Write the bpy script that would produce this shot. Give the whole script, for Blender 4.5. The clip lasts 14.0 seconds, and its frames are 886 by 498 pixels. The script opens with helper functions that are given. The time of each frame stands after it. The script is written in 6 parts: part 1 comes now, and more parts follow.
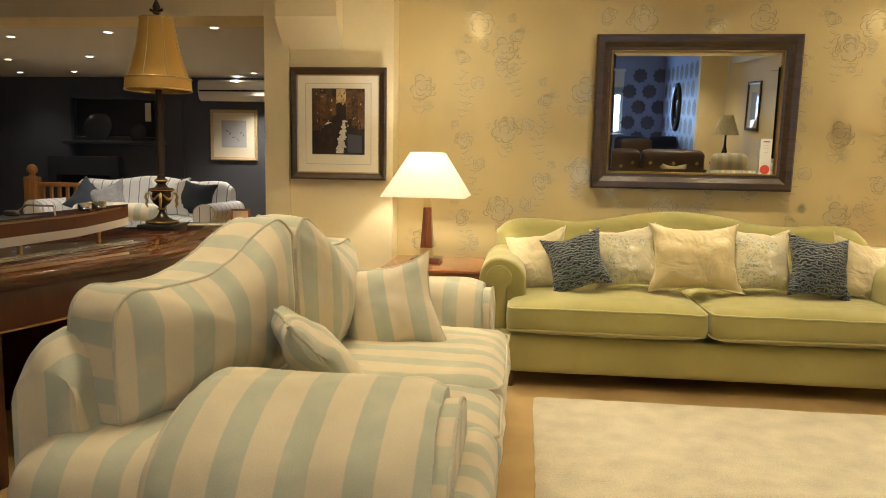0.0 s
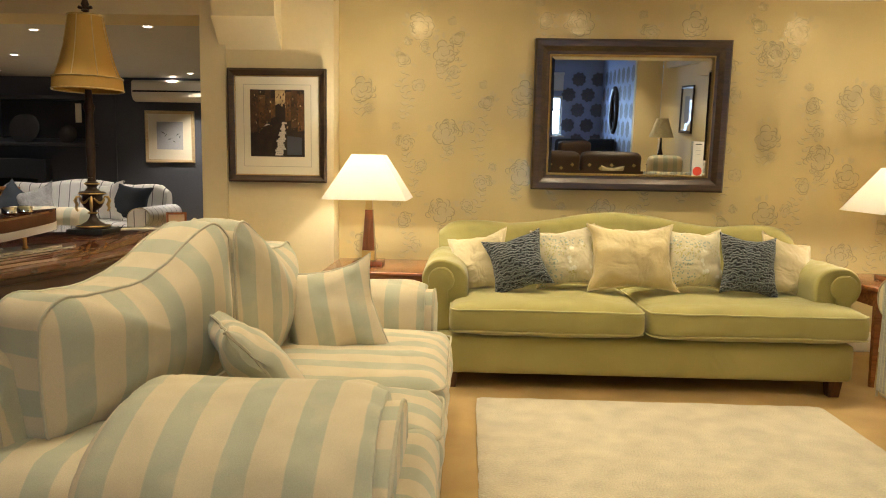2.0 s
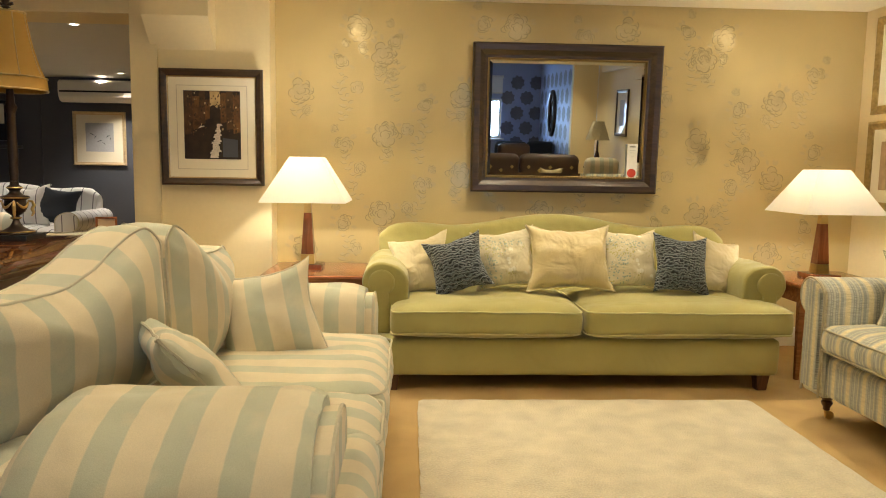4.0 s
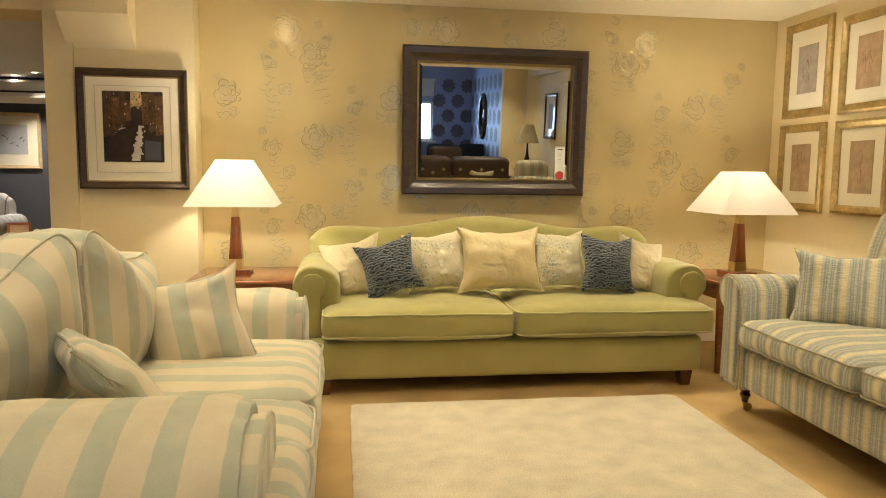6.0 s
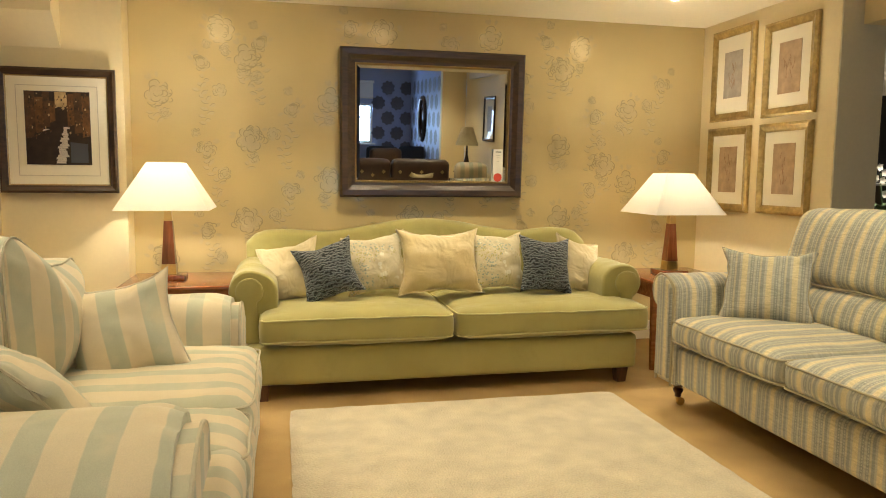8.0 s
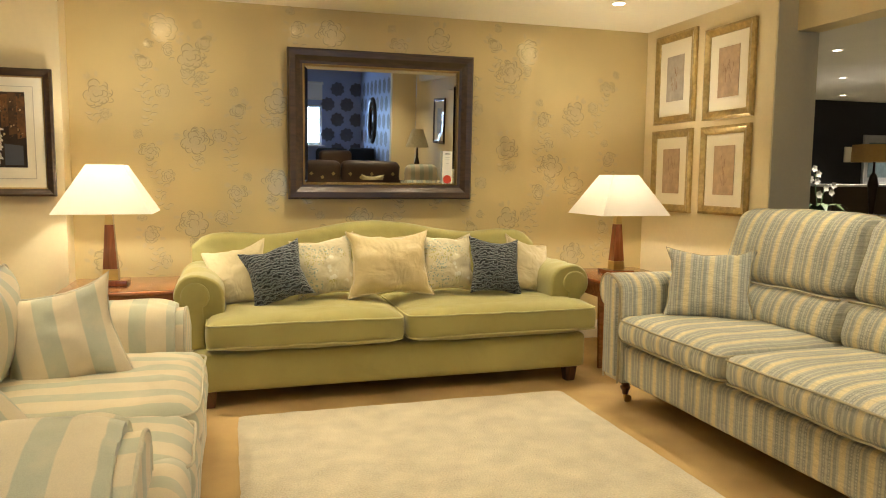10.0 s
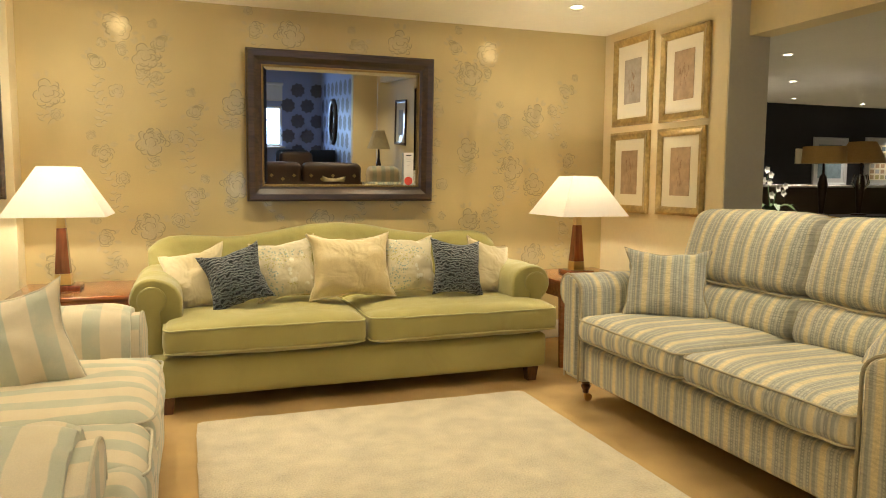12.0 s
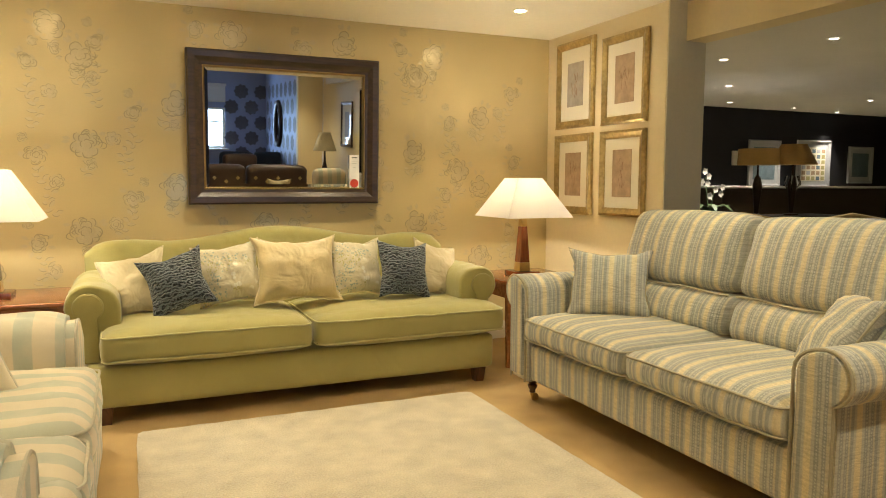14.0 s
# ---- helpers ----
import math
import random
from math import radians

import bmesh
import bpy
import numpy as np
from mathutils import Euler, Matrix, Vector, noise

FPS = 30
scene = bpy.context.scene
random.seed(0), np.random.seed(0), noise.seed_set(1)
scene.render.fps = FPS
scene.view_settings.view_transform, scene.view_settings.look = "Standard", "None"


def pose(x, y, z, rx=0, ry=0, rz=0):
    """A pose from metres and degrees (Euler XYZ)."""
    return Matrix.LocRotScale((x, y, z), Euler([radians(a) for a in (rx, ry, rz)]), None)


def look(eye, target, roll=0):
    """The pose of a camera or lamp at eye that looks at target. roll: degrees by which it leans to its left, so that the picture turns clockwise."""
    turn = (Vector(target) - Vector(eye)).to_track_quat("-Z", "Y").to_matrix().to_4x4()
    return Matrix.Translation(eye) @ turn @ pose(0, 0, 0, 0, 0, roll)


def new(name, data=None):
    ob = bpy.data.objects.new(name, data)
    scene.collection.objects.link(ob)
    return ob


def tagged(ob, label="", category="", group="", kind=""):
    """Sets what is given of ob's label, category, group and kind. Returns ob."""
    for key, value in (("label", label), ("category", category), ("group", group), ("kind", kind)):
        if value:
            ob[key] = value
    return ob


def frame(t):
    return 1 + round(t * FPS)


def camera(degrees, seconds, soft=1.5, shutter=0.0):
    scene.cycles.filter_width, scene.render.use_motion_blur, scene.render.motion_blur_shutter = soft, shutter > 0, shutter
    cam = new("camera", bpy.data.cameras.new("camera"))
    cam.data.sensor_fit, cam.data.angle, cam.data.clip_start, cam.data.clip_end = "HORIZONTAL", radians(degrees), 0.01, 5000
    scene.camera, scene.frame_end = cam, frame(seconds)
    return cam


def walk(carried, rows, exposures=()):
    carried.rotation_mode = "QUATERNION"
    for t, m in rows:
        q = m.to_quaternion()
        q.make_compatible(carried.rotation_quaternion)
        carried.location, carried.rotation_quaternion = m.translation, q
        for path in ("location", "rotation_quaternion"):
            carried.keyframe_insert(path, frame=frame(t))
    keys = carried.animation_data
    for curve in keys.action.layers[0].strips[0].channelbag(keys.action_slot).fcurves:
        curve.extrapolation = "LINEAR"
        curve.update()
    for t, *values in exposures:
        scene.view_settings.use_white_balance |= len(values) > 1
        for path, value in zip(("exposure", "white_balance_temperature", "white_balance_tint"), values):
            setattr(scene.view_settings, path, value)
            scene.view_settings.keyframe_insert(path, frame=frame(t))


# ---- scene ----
cam = camera(63.34, 14.0, soft=1.0)
# seconds, eye in metres, turn in degrees
ROWS = [
    (0.0, -0.039, 0.001, 1.148, 83.16, -1.05, 6.56),
    (0.5, -0.037, 0.001, 1.148, 83.21, -1.04, 5.54),
    (1.0, -0.034, 0.002, 1.148, 83.27, -1.02, 4.48),
    (1.5, -0.031, 0.002, 1.148, 83.34, -1.00, 3.34),
    (2.0, -0.028, 0.002, 1.148, 83.41, -0.98, 2.07),
    (4.5, -0.014, 0.002, 1.149, 83.74, -0.86, -3.93),
    (5.0, -0.011, 0.001, 1.149, 83.82, -0.82, -5.45),
    (5.5, -0.007, 0.001, 1.150, 83.89, -0.79, -6.83),
    (6.0, -0.005, 0.001, 1.150, 83.94, -0.76, -7.89),
    (6.5, -0.003, 0.000, 1.150, 83.99, -0.73, -8.84),
    (7.0, 0.000, 0.000, 1.150, 84.05, -0.70, -10.02),
    (7.5, 0.003, -0.001, 1.150, 84.11, -0.66, -11.22),
    (8.0, 0.006, -0.001, 1.150, 84.18, -0.62, -12.59),
    (10.5, 0.017, -0.004, 1.151, 84.40, -0.47, -17.20),
    (11.0, 0.018, -0.004, 1.151, 84.44, -0.44, -17.92),
    (11.5, 0.020, -0.005, 1.151, 84.47, -0.42, -18.60),
    (12.0, 0.022, -0.006, 1.151, 84.51, -0.39, -19.46),
    (12.5, 0.024, -0.006, 1.151, 84.55, -0.35, -20.45),
    (13.0, 0.026, -0.007, 1.151, 84.60, -0.31, -21.63),
    (13.5, 0.029, -0.008, 1.151, 84.65, -0.26, -22.68),
    (14.0, 0.031, -0.009, 1.152, 84.69, -0.23, -23.61),
]
walk(cam, [(t, pose(x, y, z, rx, ry, rz)) for t, x, y, z, rx, ry, rz in ROWS])

# ---- world and light ----
world = bpy.data.worlds.new("sky")
scene.world = world
world.use_nodes = True
_nt = world.node_tree
_bg = _nt.nodes["Background"]
_sky = _nt.nodes.new("ShaderNodeTexSky")
_sky.sky_type = "NISHITA"
_sky.sun_disc = False
_sky.sun_elevation, _sky.sun_rotation = radians(30), radians(200)
_nt.links.new(_sky.outputs[0], _bg.inputs[0])
_bg.inputs[1].default_value = 0.1
WARM = (1.0, 0.865, 0.59)
GLOBE = (1.0, 0.92, 0.79)
COOL = (1.0, 0.9, 0.78)


def spot(name, place, watts, colour=WARM, size=118, blend=0.8, radius=0.035):
    data = bpy.data.lights.new(name, "SPOT")
    data.energy, data.color, data.spot_size, data.spot_blend = watts, colour, radians(size), blend
    data.shadow_soft_size = radius
    ob = new(name, data)
    ob.location = place
    return tagged(ob, "light of a recessed ceiling downlight, some added as fill", "light")


def bulb(name, place, watts, colour=GLOBE, radius=0.04):
    data = bpy.data.lights.new(name, "POINT")
    data.energy, data.color, data.shadow_soft_size = watts, colour, radius
    ob = new(name, data)
    ob.location = place
    return tagged(ob, "warm bulb inside a lamp shade", "light")


CEIL = 2.2
MAIN_W, LAMP_W, GREY_W, DARK_W, WINDOW_W = 50.0, 20.0, 74.0, 270.0, 70.0
SOUTH_CEIL = 2.6
# ceiling downlights: place, share of the room's usual wattage
# main lamps between y -1.2 and 3.35 are added fill, out of view
MAIN_DOWN = [(2.27, 3.94, 0.5), (1.42, 3.9, 0.8), (0.62, 3.9, 1.0), (-0.43, 3.9, 1.1), (-1.2, 3.35, 1.25), (-1.9, 2.9, 1.2), (2.1, 2.3, 1.3), (0.7, 2.4, 1.0), (-0.75, 2.0, 1.0),
             (1.7, 0.7, 1.7), (0.0, 0.5, 0.6), (-1.3, 0.4, 0.3), (0.6, -1.0, 1.0), (2.4, -1.2, 1.6), (2.34, -3.13, 2.4)]
GREY_DOWN = [(-4.66, 6.13), (-3.61, 5.92), (-2.58, 5.73), (-4.68, 7.33), (-5.78, 7.55), (-6.51, 8.71), (-5.71, 8.63), (-3.4, 8.7), (-3.75, 9.02)]
DARK_DOWN = [(4.71, 4.75), (6.0, 5.97), (7.21, 7.15), (8.53, 7.3), (4.75, 3.73), (9.6, 7.45), (8.64, 6.25)]

# ---- materials ----
def mat(name, colour, rough=0.6, metal=0.0, vary=0.12, grain=60.0, bump=0.15, stain=2.5, sheen=0.0, spec=0.5, coat=0.0, depth=0.002, fold=0.0, fold_scale=10.0):
    """A plain surface with variation at two scales and fine relief; fold: soft creases in cloth, metres."""
    m = bpy.data.materials.new(name)
    m.use_nodes = True
    n, l = m.node_tree.nodes, m.node_tree.links
    b = n["Principled BSDF"]
    b.inputs["Roughness"].default_value, b.inputs["Metallic"].default_value = rough, metal
    b.inputs["Specular IOR Level"].default_value = spec
    b.inputs["Sheen Weight"].default_value = sheen
    b.inputs["Coat Weight"].default_value = coat
    tc = n.new("ShaderNodeTexCoord")
    fine, wide = n.new("ShaderNodeTexNoise"), n.new("ShaderNodeTexNoise")
    fine.inputs["Scale"].default_value, wide.inputs["Scale"].default_value = grain, stain
    fine.inputs["Detail"].default_value = 6
    l.new(tc.outputs["Object"], fine.inputs["Vector"])
    l.new(tc.outputs["Object"], wide.inputs["Vector"])
    add = n.new("ShaderNodeMath")
    add.operation = "ADD"
    l.new(fine.outputs["Fac"], add.inputs[0])
    l.new(wide.outputs["Fac"], add.inputs[1])
    rng = n.new("ShaderNodeMapRange")
    rng.inputs["From Min"].default_value, rng.inputs["From Max"].default_value = 0.6, 1.4
    rng.inputs["To Min"].default_value, rng.inputs["To Max"].default_value = 1 - vary, 1 + vary
    l.new(add.outputs[0], rng.inputs["Value"])
    mul = n.new("ShaderNodeVectorMath")
    mul.operation = "SCALE"
    mul.inputs[0].default_value = colour
    l.new(rng.outputs[0], mul.inputs["Scale"])
    l.new(mul.outputs[0], b.inputs["Base Color"])
    bp = n.new("ShaderNodeBump")
    bp.inputs["Strength"].default_value, bp.inputs["Distance"].default_value = bump, depth
    l.new(fine.outputs["Fac"], bp.inputs["Height"])
    l.new(bp.outputs[0], b.inputs["Normal"])
    if fold:
        slack, crease_bump = n.new("ShaderNodeTexNoise"), n.new("ShaderNodeBump")
        slack.inputs["Scale"].default_value, slack.inputs["Detail"].default_value, slack.inputs["Distortion"].default_value = fold_scale, 2.0, 0.6
        crease_bump.inputs["Strength"].default_value, crease_bump.inputs["Distance"].default_value = 0.8, fold
        l.new(tc.outputs["Object"], slack.inputs["Vector"])
        l.new(slack.outputs["Fac"], crease_bump.inputs["Height"])
        l.new(crease_bump.outputs[0], bp.inputs["Normal"])
    return m


def wood(name, dark, light, axis=0, scale=7.0, rough=0.3, coat=0.3):
    """Polished wood with a grain along one axis."""
    m = mat(name, light, rough, coat=coat, bump=0.05, grain=90)
    n, l = m.node_tree.nodes, m.node_tree.links
    b = n["Principled BSDF"]
    tc = n.new("ShaderNodeTexCoord")
    mp = n.new("ShaderNodeMapping")
    s = [scale * 5] * 3
    s[axis] = scale * 0.5
    mp.inputs["Scale"].default_value = s
    no = n.new("ShaderNodeTexNoise")
    no.inputs["Scale"].default_value, no.inputs["Detail"].default_value, no.inputs["Distortion"].default_value = 1.2, 5, 1.0
    cr = n.new("ShaderNodeValToRGB")
    cr.color_ramp.elements[0].position, cr.color_ramp.elements[1].position = 0.3, 0.7
    cr.color_ramp.elements[0].color, cr.color_ramp.elements[1].color = (*dark, 1), (*light, 1)
    l.new(tc.outputs["Object"], mp.inputs["Vector"])
    l.new(mp.outputs[0], no.inputs["Vector"])
    l.new(no.outputs["Fac"], cr.inputs["Fac"])
    l.new(cr.outputs[0], b.inputs["Base Color"])
    return m


def striped(name, stops, period, dash=None, rough=0.85, weave=420.0, vary=0.1, sheen=0.3, ribs=0.0, slack=0.0):
    """Woven cloth striped across the stored coordinate 'u' (metres); dash: bands (from, to) of broken pale thread; ribs: weft relief; slack: soft creases in a loose cover, metres."""
    m = mat(name, (1, 1, 1), rough, vary=vary, grain=weave, bump=0.35, stain=5, sheen=sheen, spec=0.2, depth=0.001)
    n, l = m.node_tree.nodes, m.node_tree.links
    old = next(k for k in n if k.bl_idname == "ShaderNodeVectorMath")
    at = n.new("ShaderNodeAttribute")
    at.attribute_name = "u"
    av = n.new("ShaderNodeAttribute")
    av.attribute_name = "v"
    tc = n.new("ShaderNodeTexCoord")
    wob = n.new("ShaderNodeTexNoise")
    wob.inputs["Scale"].default_value = 9
    l.new(tc.outputs["Object"], wob.inputs["Vector"])
    w2 = n.new("ShaderNodeMath")
    w2.operation, w2.inputs[1].default_value, w2.inputs[2].default_value = "MULTIPLY_ADD", 0.006, -0.003
    l.new(wob.outputs["Fac"], w2.inputs[0])
    ad = n.new("ShaderNodeMath")
    l.new(at.outputs["Fac"], ad.inputs[0])
    l.new(w2.outputs[0], ad.inputs[1])
    dv = n.new("ShaderNodeMath")
    dv.operation, dv.inputs[1].default_value = "DIVIDE", period
    l.new(ad.outputs[0], dv.inputs[0])
    fr = n.new("ShaderNodeMath")
    fr.operation = "FRACT"
    l.new(dv.outputs[0], fr.inputs[0])
    cr = n.new("ShaderNodeValToRGB")
    cr.color_ramp.interpolation = "LINEAR"
    e = cr.color_ramp.elements
    while len(e) > 1:
        e.remove(e[0])
    e[0].position, e[0].color = stops[0][0], (*stops[0][1], 1)
    for p, c in stops[1:]:
        k = e.new(p)
        k.color = (*c, 1)
    l.new(fr.outputs[0], cr.inputs["Fac"])
    out = cr.outputs[0]
    weft = n.new("ShaderNodeCombineXYZ")
    l.new(at.outputs["Fac"], weft.inputs[0])
    l.new(av.outputs["Fac"], weft.inputs[1])
    stretch = n.new("ShaderNodeMapping")
    stretch.inputs["Scale"].default_value = (26, 130, 1)
    l.new(weft.outputs[0], stretch.inputs["Vector"])
    rib = n.new("ShaderNodeTexNoise")
    rib.inputs["Scale"].default_value, rib.inputs["Detail"].default_value = 1.0, 2
    l.new(stretch.outputs[0], rib.inputs["Vector"])
    for a, b2 in dash or ():
        g1, g2 = n.new("ShaderNodeMath"), n.new("ShaderNodeMath")
        g1.operation, g1.inputs[1].default_value = "GREATER_THAN", a
        g2.operation, g2.inputs[1].default_value = "LESS_THAN", b2
        d1, d2, d3 = n.new("ShaderNodeMath"), n.new("ShaderNodeMath"), n.new("ShaderNodeMath")
        d1.operation, d1.inputs[1].default_value = "MULTIPLY_ADD", 1 / 0.011
        d2.operation = "FRACT"
        d3.operation, d3.inputs[1].default_value = "LESS_THAN", 0.55
        l.new(fr.outputs[0], g1.inputs[0])
        l.new(fr.outputs[0], g2.inputs[0])
        l.new(av.outputs["Fac"], d1.inputs[0])
        l.new(rib.outputs["Fac"], d1.inputs[2])
        l.new(d1.outputs[0], d2.inputs[0])
        l.new(d2.outputs[0], d3.inputs[0])
        m1, m2, m3 = n.new("ShaderNodeMath"), n.new("ShaderNodeMath"), n.new("ShaderNodeMath")
        m1.operation = m2.operation = m3.operation = "MULTIPLY"
        m3.inputs[1].default_value = 0.38
        l.new(g1.outputs[0], m1.inputs[0])
        l.new(g2.outputs[0], m1.inputs[1])
        l.new(m1.outputs[0], m2.inputs[0])
        l.new(d3.outputs[0], m2.inputs[1])
        l.new(m2.outputs[0], m3.inputs[0])
        mx = n.new("ShaderNodeMix")
        mx.data_type = "RGBA"
        l.new(m3.outputs[0], mx.inputs["Factor"])
        l.new(out, mx.inputs["A"])
        mx.inputs["B"].default_value = (0.66, 0.64, 0.56, 1)
        out = mx.outputs["Result"]
    fine_bump = next(k for k in n if k.bl_idname == "ShaderNodeBump")
    if ribs:
        deep = n.new("ShaderNodeMapRange")
        deep.inputs["From Min"].default_value, deep.inputs["From Max"].default_value = 0.32, 0.68
        deep.inputs["To Min"].default_value, deep.inputs["To Max"].default_value = 1 - ribs, 1 + ribs
        l.new(rib.outputs["Fac"], deep.inputs["Value"])
        shade = n.new("ShaderNodeVectorMath")
        shade.operation = "SCALE"
        l.new(out, shade.inputs[0])
        l.new(deep.outputs[0], shade.inputs["Scale"])
        out = shade.outputs[0]
        bp = n.new("ShaderNodeBump")
        bp.inputs["Strength"].default_value, bp.inputs["Distance"].default_value = 0.8, 0.003
        l.new(rib.outputs["Fac"], bp.inputs["Height"])
        l.new(bp.outputs[0], fine_bump.inputs["Normal"])
    if slack:
        fold = n.new("ShaderNodeTexNoise")
        fold.inputs["Scale"].default_value, fold.inputs["Detail"].default_value, fold.inputs["Distortion"].default_value = 5.5, 1.2, 0.5
        l.new(tc.outputs["Object"], fold.inputs["Vector"])
        bp = n.new("ShaderNodeBump")
        bp.inputs["Strength"].default_value, bp.inputs["Distance"].default_value = 0.75, slack
        l.new(fold.outputs["Fac"], bp.inputs["Height"])
        l.new(bp.outputs[0], fine_bump.inputs["Normal"])
        fade = n.new("ShaderNodeTexNoise")
        fade.inputs["Scale"].default_value, fade.inputs["Detail"].default_value = 11, 5
        l.new(tc.outputs["Object"], fade.inputs["Vector"])
        worn = n.new("ShaderNodeMapRange")
        worn.inputs["From Min"].default_value, worn.inputs["From Max"].default_value = 0.5, 0.72
        worn.inputs["To Max"].default_value = 0.5
        l.new(fade.outputs["Fac"], worn.inputs["Value"])
        mx = n.new("ShaderNodeMix")
        mx.data_type = "RGBA"
        l.new(worn.outputs[0], mx.inputs["Factor"])
        l.new(out, mx.inputs["A"])
        mx.inputs["B"].default_value = (*stops[0][1], 1)
        out = mx.outputs["Result"]
    l.new(out, old.inputs[0])
    return m


def ruched(name, dark, light):
    """Velvet gathered into short wavy ridges, pale on their crests; the furrows' shade is put into the colour."""
    m = mat(name, light, 0.8, vary=0.2, grain=200, bump=0.3, sheen=0.5, spec=0.2)
    n, l = m.node_tree.nodes, m.node_tree.links
    tc = n.new("ShaderNodeTexCoord")
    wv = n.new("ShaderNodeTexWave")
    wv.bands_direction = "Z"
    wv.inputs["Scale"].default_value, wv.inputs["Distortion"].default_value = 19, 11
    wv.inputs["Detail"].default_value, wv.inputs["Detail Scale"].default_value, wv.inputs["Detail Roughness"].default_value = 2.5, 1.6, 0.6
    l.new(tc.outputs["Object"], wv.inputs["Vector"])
    # ramp follows the relief: shade in furrows and sheen on crests, as colour
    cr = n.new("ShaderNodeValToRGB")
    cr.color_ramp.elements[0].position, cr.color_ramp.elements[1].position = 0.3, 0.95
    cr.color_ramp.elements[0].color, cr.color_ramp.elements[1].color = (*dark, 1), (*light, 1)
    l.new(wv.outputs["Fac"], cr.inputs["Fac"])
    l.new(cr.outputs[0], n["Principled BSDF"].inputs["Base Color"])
    bp = n.new("ShaderNodeBump")
    bp.inputs["Strength"].default_value, bp.inputs["Distance"].default_value = 1.0, 0.012
    l.new(wv.outputs["Fac"], bp.inputs["Height"])
    l.new(bp.outputs[0], n["Principled BSDF"].inputs["Normal"])
    return m


def sprigged(name, colour):
    """Cream cotton printed with loose clusters of small blue-green and straw leaves round white blossom."""
    m = mat(name, colour, 0.8, vary=0.06, grain=300, sheen=0.2, fold=0.025, fold_scale=10)
    n, l = m.node_tree.nodes, m.node_tree.links
    base = next(k for k in n if k.bl_idname == "ShaderNodeVectorMath")
    tc = n.new("ShaderNodeTexCoord")
    out = base.outputs[0]
    for scale, size, lo, hi, tint in ((13, 26.0, 0.53, 0.60, (0.76, 0.73, 0.60)), (9, 70.0, 0.50, 0.58, (0.33, 0.40, 0.33)), (8, 80.0, 0.54, 0.60, (0.47, 0.42, 0.16))):
        where, leaf = n.new("ShaderNodeTexNoise"), n.new("ShaderNodeTexVoronoi")
        where.inputs["Scale"].default_value, leaf.inputs["Scale"].default_value = scale, size
        shift = n.new("ShaderNodeMapping")
        shift.inputs["Location"].default_value = (size, 2.3, scale)
        l.new(tc.outputs["Object"], shift.inputs["Vector"])
        l.new(shift.outputs[0], where.inputs["Vector"])
        l.new(shift.outputs[0], leaf.inputs["Vector"])
        a, b = n.new("ShaderNodeMapRange"), n.new("ShaderNodeMath")
        a.inputs["From Min"].default_value, a.inputs["From Max"].default_value = lo, hi
        b.operation, b.inputs[1].default_value = "LESS_THAN", 0.36
        l.new(where.outputs["Fac"], a.inputs["Value"])
        l.new(leaf.outputs["Distance"], b.inputs[0])
        k = n.new("ShaderNodeMath")
        k.operation = "MULTIPLY"
        l.new(a.outputs[0], k.inputs[0])
        l.new(b.outputs[0], k.inputs[1])
        mx = n.new("ShaderNodeMix")
        mx.data_type = "RGBA"
        l.new(k.outputs[0], mx.inputs["Factor"])
        l.new(out, mx.inputs["A"])
        mx.inputs["B"].default_value = (*tint, 1)
        out = mx.outputs["Result"]
    l.new(out, n["Principled BSDF"].inputs["Base Color"])
    return m


def glow(name, colour, strength):
    m = bpy.data.materials.new(name)
    m.use_nodes = True
    b = m.node_tree.nodes["Principled BSDF"]
    b.inputs["Base Color"].default_value = (*colour, 1)
    b.inputs["Emission Color"].default_value, b.inputs["Emission Strength"].default_value = (*colour, 1), strength
    return m


def shade_cloth(name, colour, through_part=0.55):
    """Thin cloth that lets the bulb's light through."""
    m = mat(name, colour, 0.9, vary=0.05, grain=300, bump=0.1, spec=0.1)
    n, l = m.node_tree.nodes, m.node_tree.links
    tr, mix = n.new("ShaderNodeBsdfTranslucent"), n.new("ShaderNodeMixShader")
    tr.inputs[0].default_value = (*colour, 1)
    mix.inputs[0].default_value = through_part
    l.new(n["Principled BSDF"].outputs[0], mix.inputs[1])
    l.new(tr.outputs[0], mix.inputs[2])
    l.new(mix.outputs[0], n["Material Output"].inputs[0])
    return m


M_WALL = mat("cream_paint", (0.78, 0.65, 0.385), 0.7, vary=0.03, grain=40, bump=0.08, stain=1.5)
M_PAPER = mat("gold_wallpaper", (0.62, 0.482, 0.222), 0.5, vary=0.14, grain=260, bump=0.12, stain=2.2, metal=0.15)
M_ROSE = mat("silvered_petal_print", (0.585, 0.47, 0.245), 0.34, vary=0.12, grain=160, bump=0.0, metal=0.34)
M_ROSELINE = mat("silvered_line_print", (0.585, 0.475, 0.25), 0.27, vary=0.08, grain=160, bump=0.0, metal=0.27)
M_CEIL = mat("ceiling_paint", (0.82, 0.74, 0.52), 0.8, vary=0.03, grain=30, bump=0.05)
M_CARPET = mat("sisal_carpet", (0.49, 0.335, 0.148), 0.95, vary=0.25, grain=230, bump=0.6, stain=4, spec=0.1, depth=0.004)
M_GREYCARPET = mat("grey_beige_carpet", (0.45, 0.40, 0.26), 0.95, vary=0.2, grain=200, bump=0.4)
M_COUNTER = mat("brown_laminate", (0.075, 0.056, 0.036), 0.5, vary=0.2)
M_RUG = mat("wool_pile", (0.57, 0.495, 0.36), 0.95, vary=0.24, grain=120, bump=1.0, stain=8, sheen=0.4, spec=0.1, depth=0.006)
M_GREY = mat("slate_grey_paint", (0.075, 0.08, 0.095), 0.7, vary=0.06, grain=40, bump=0.06)
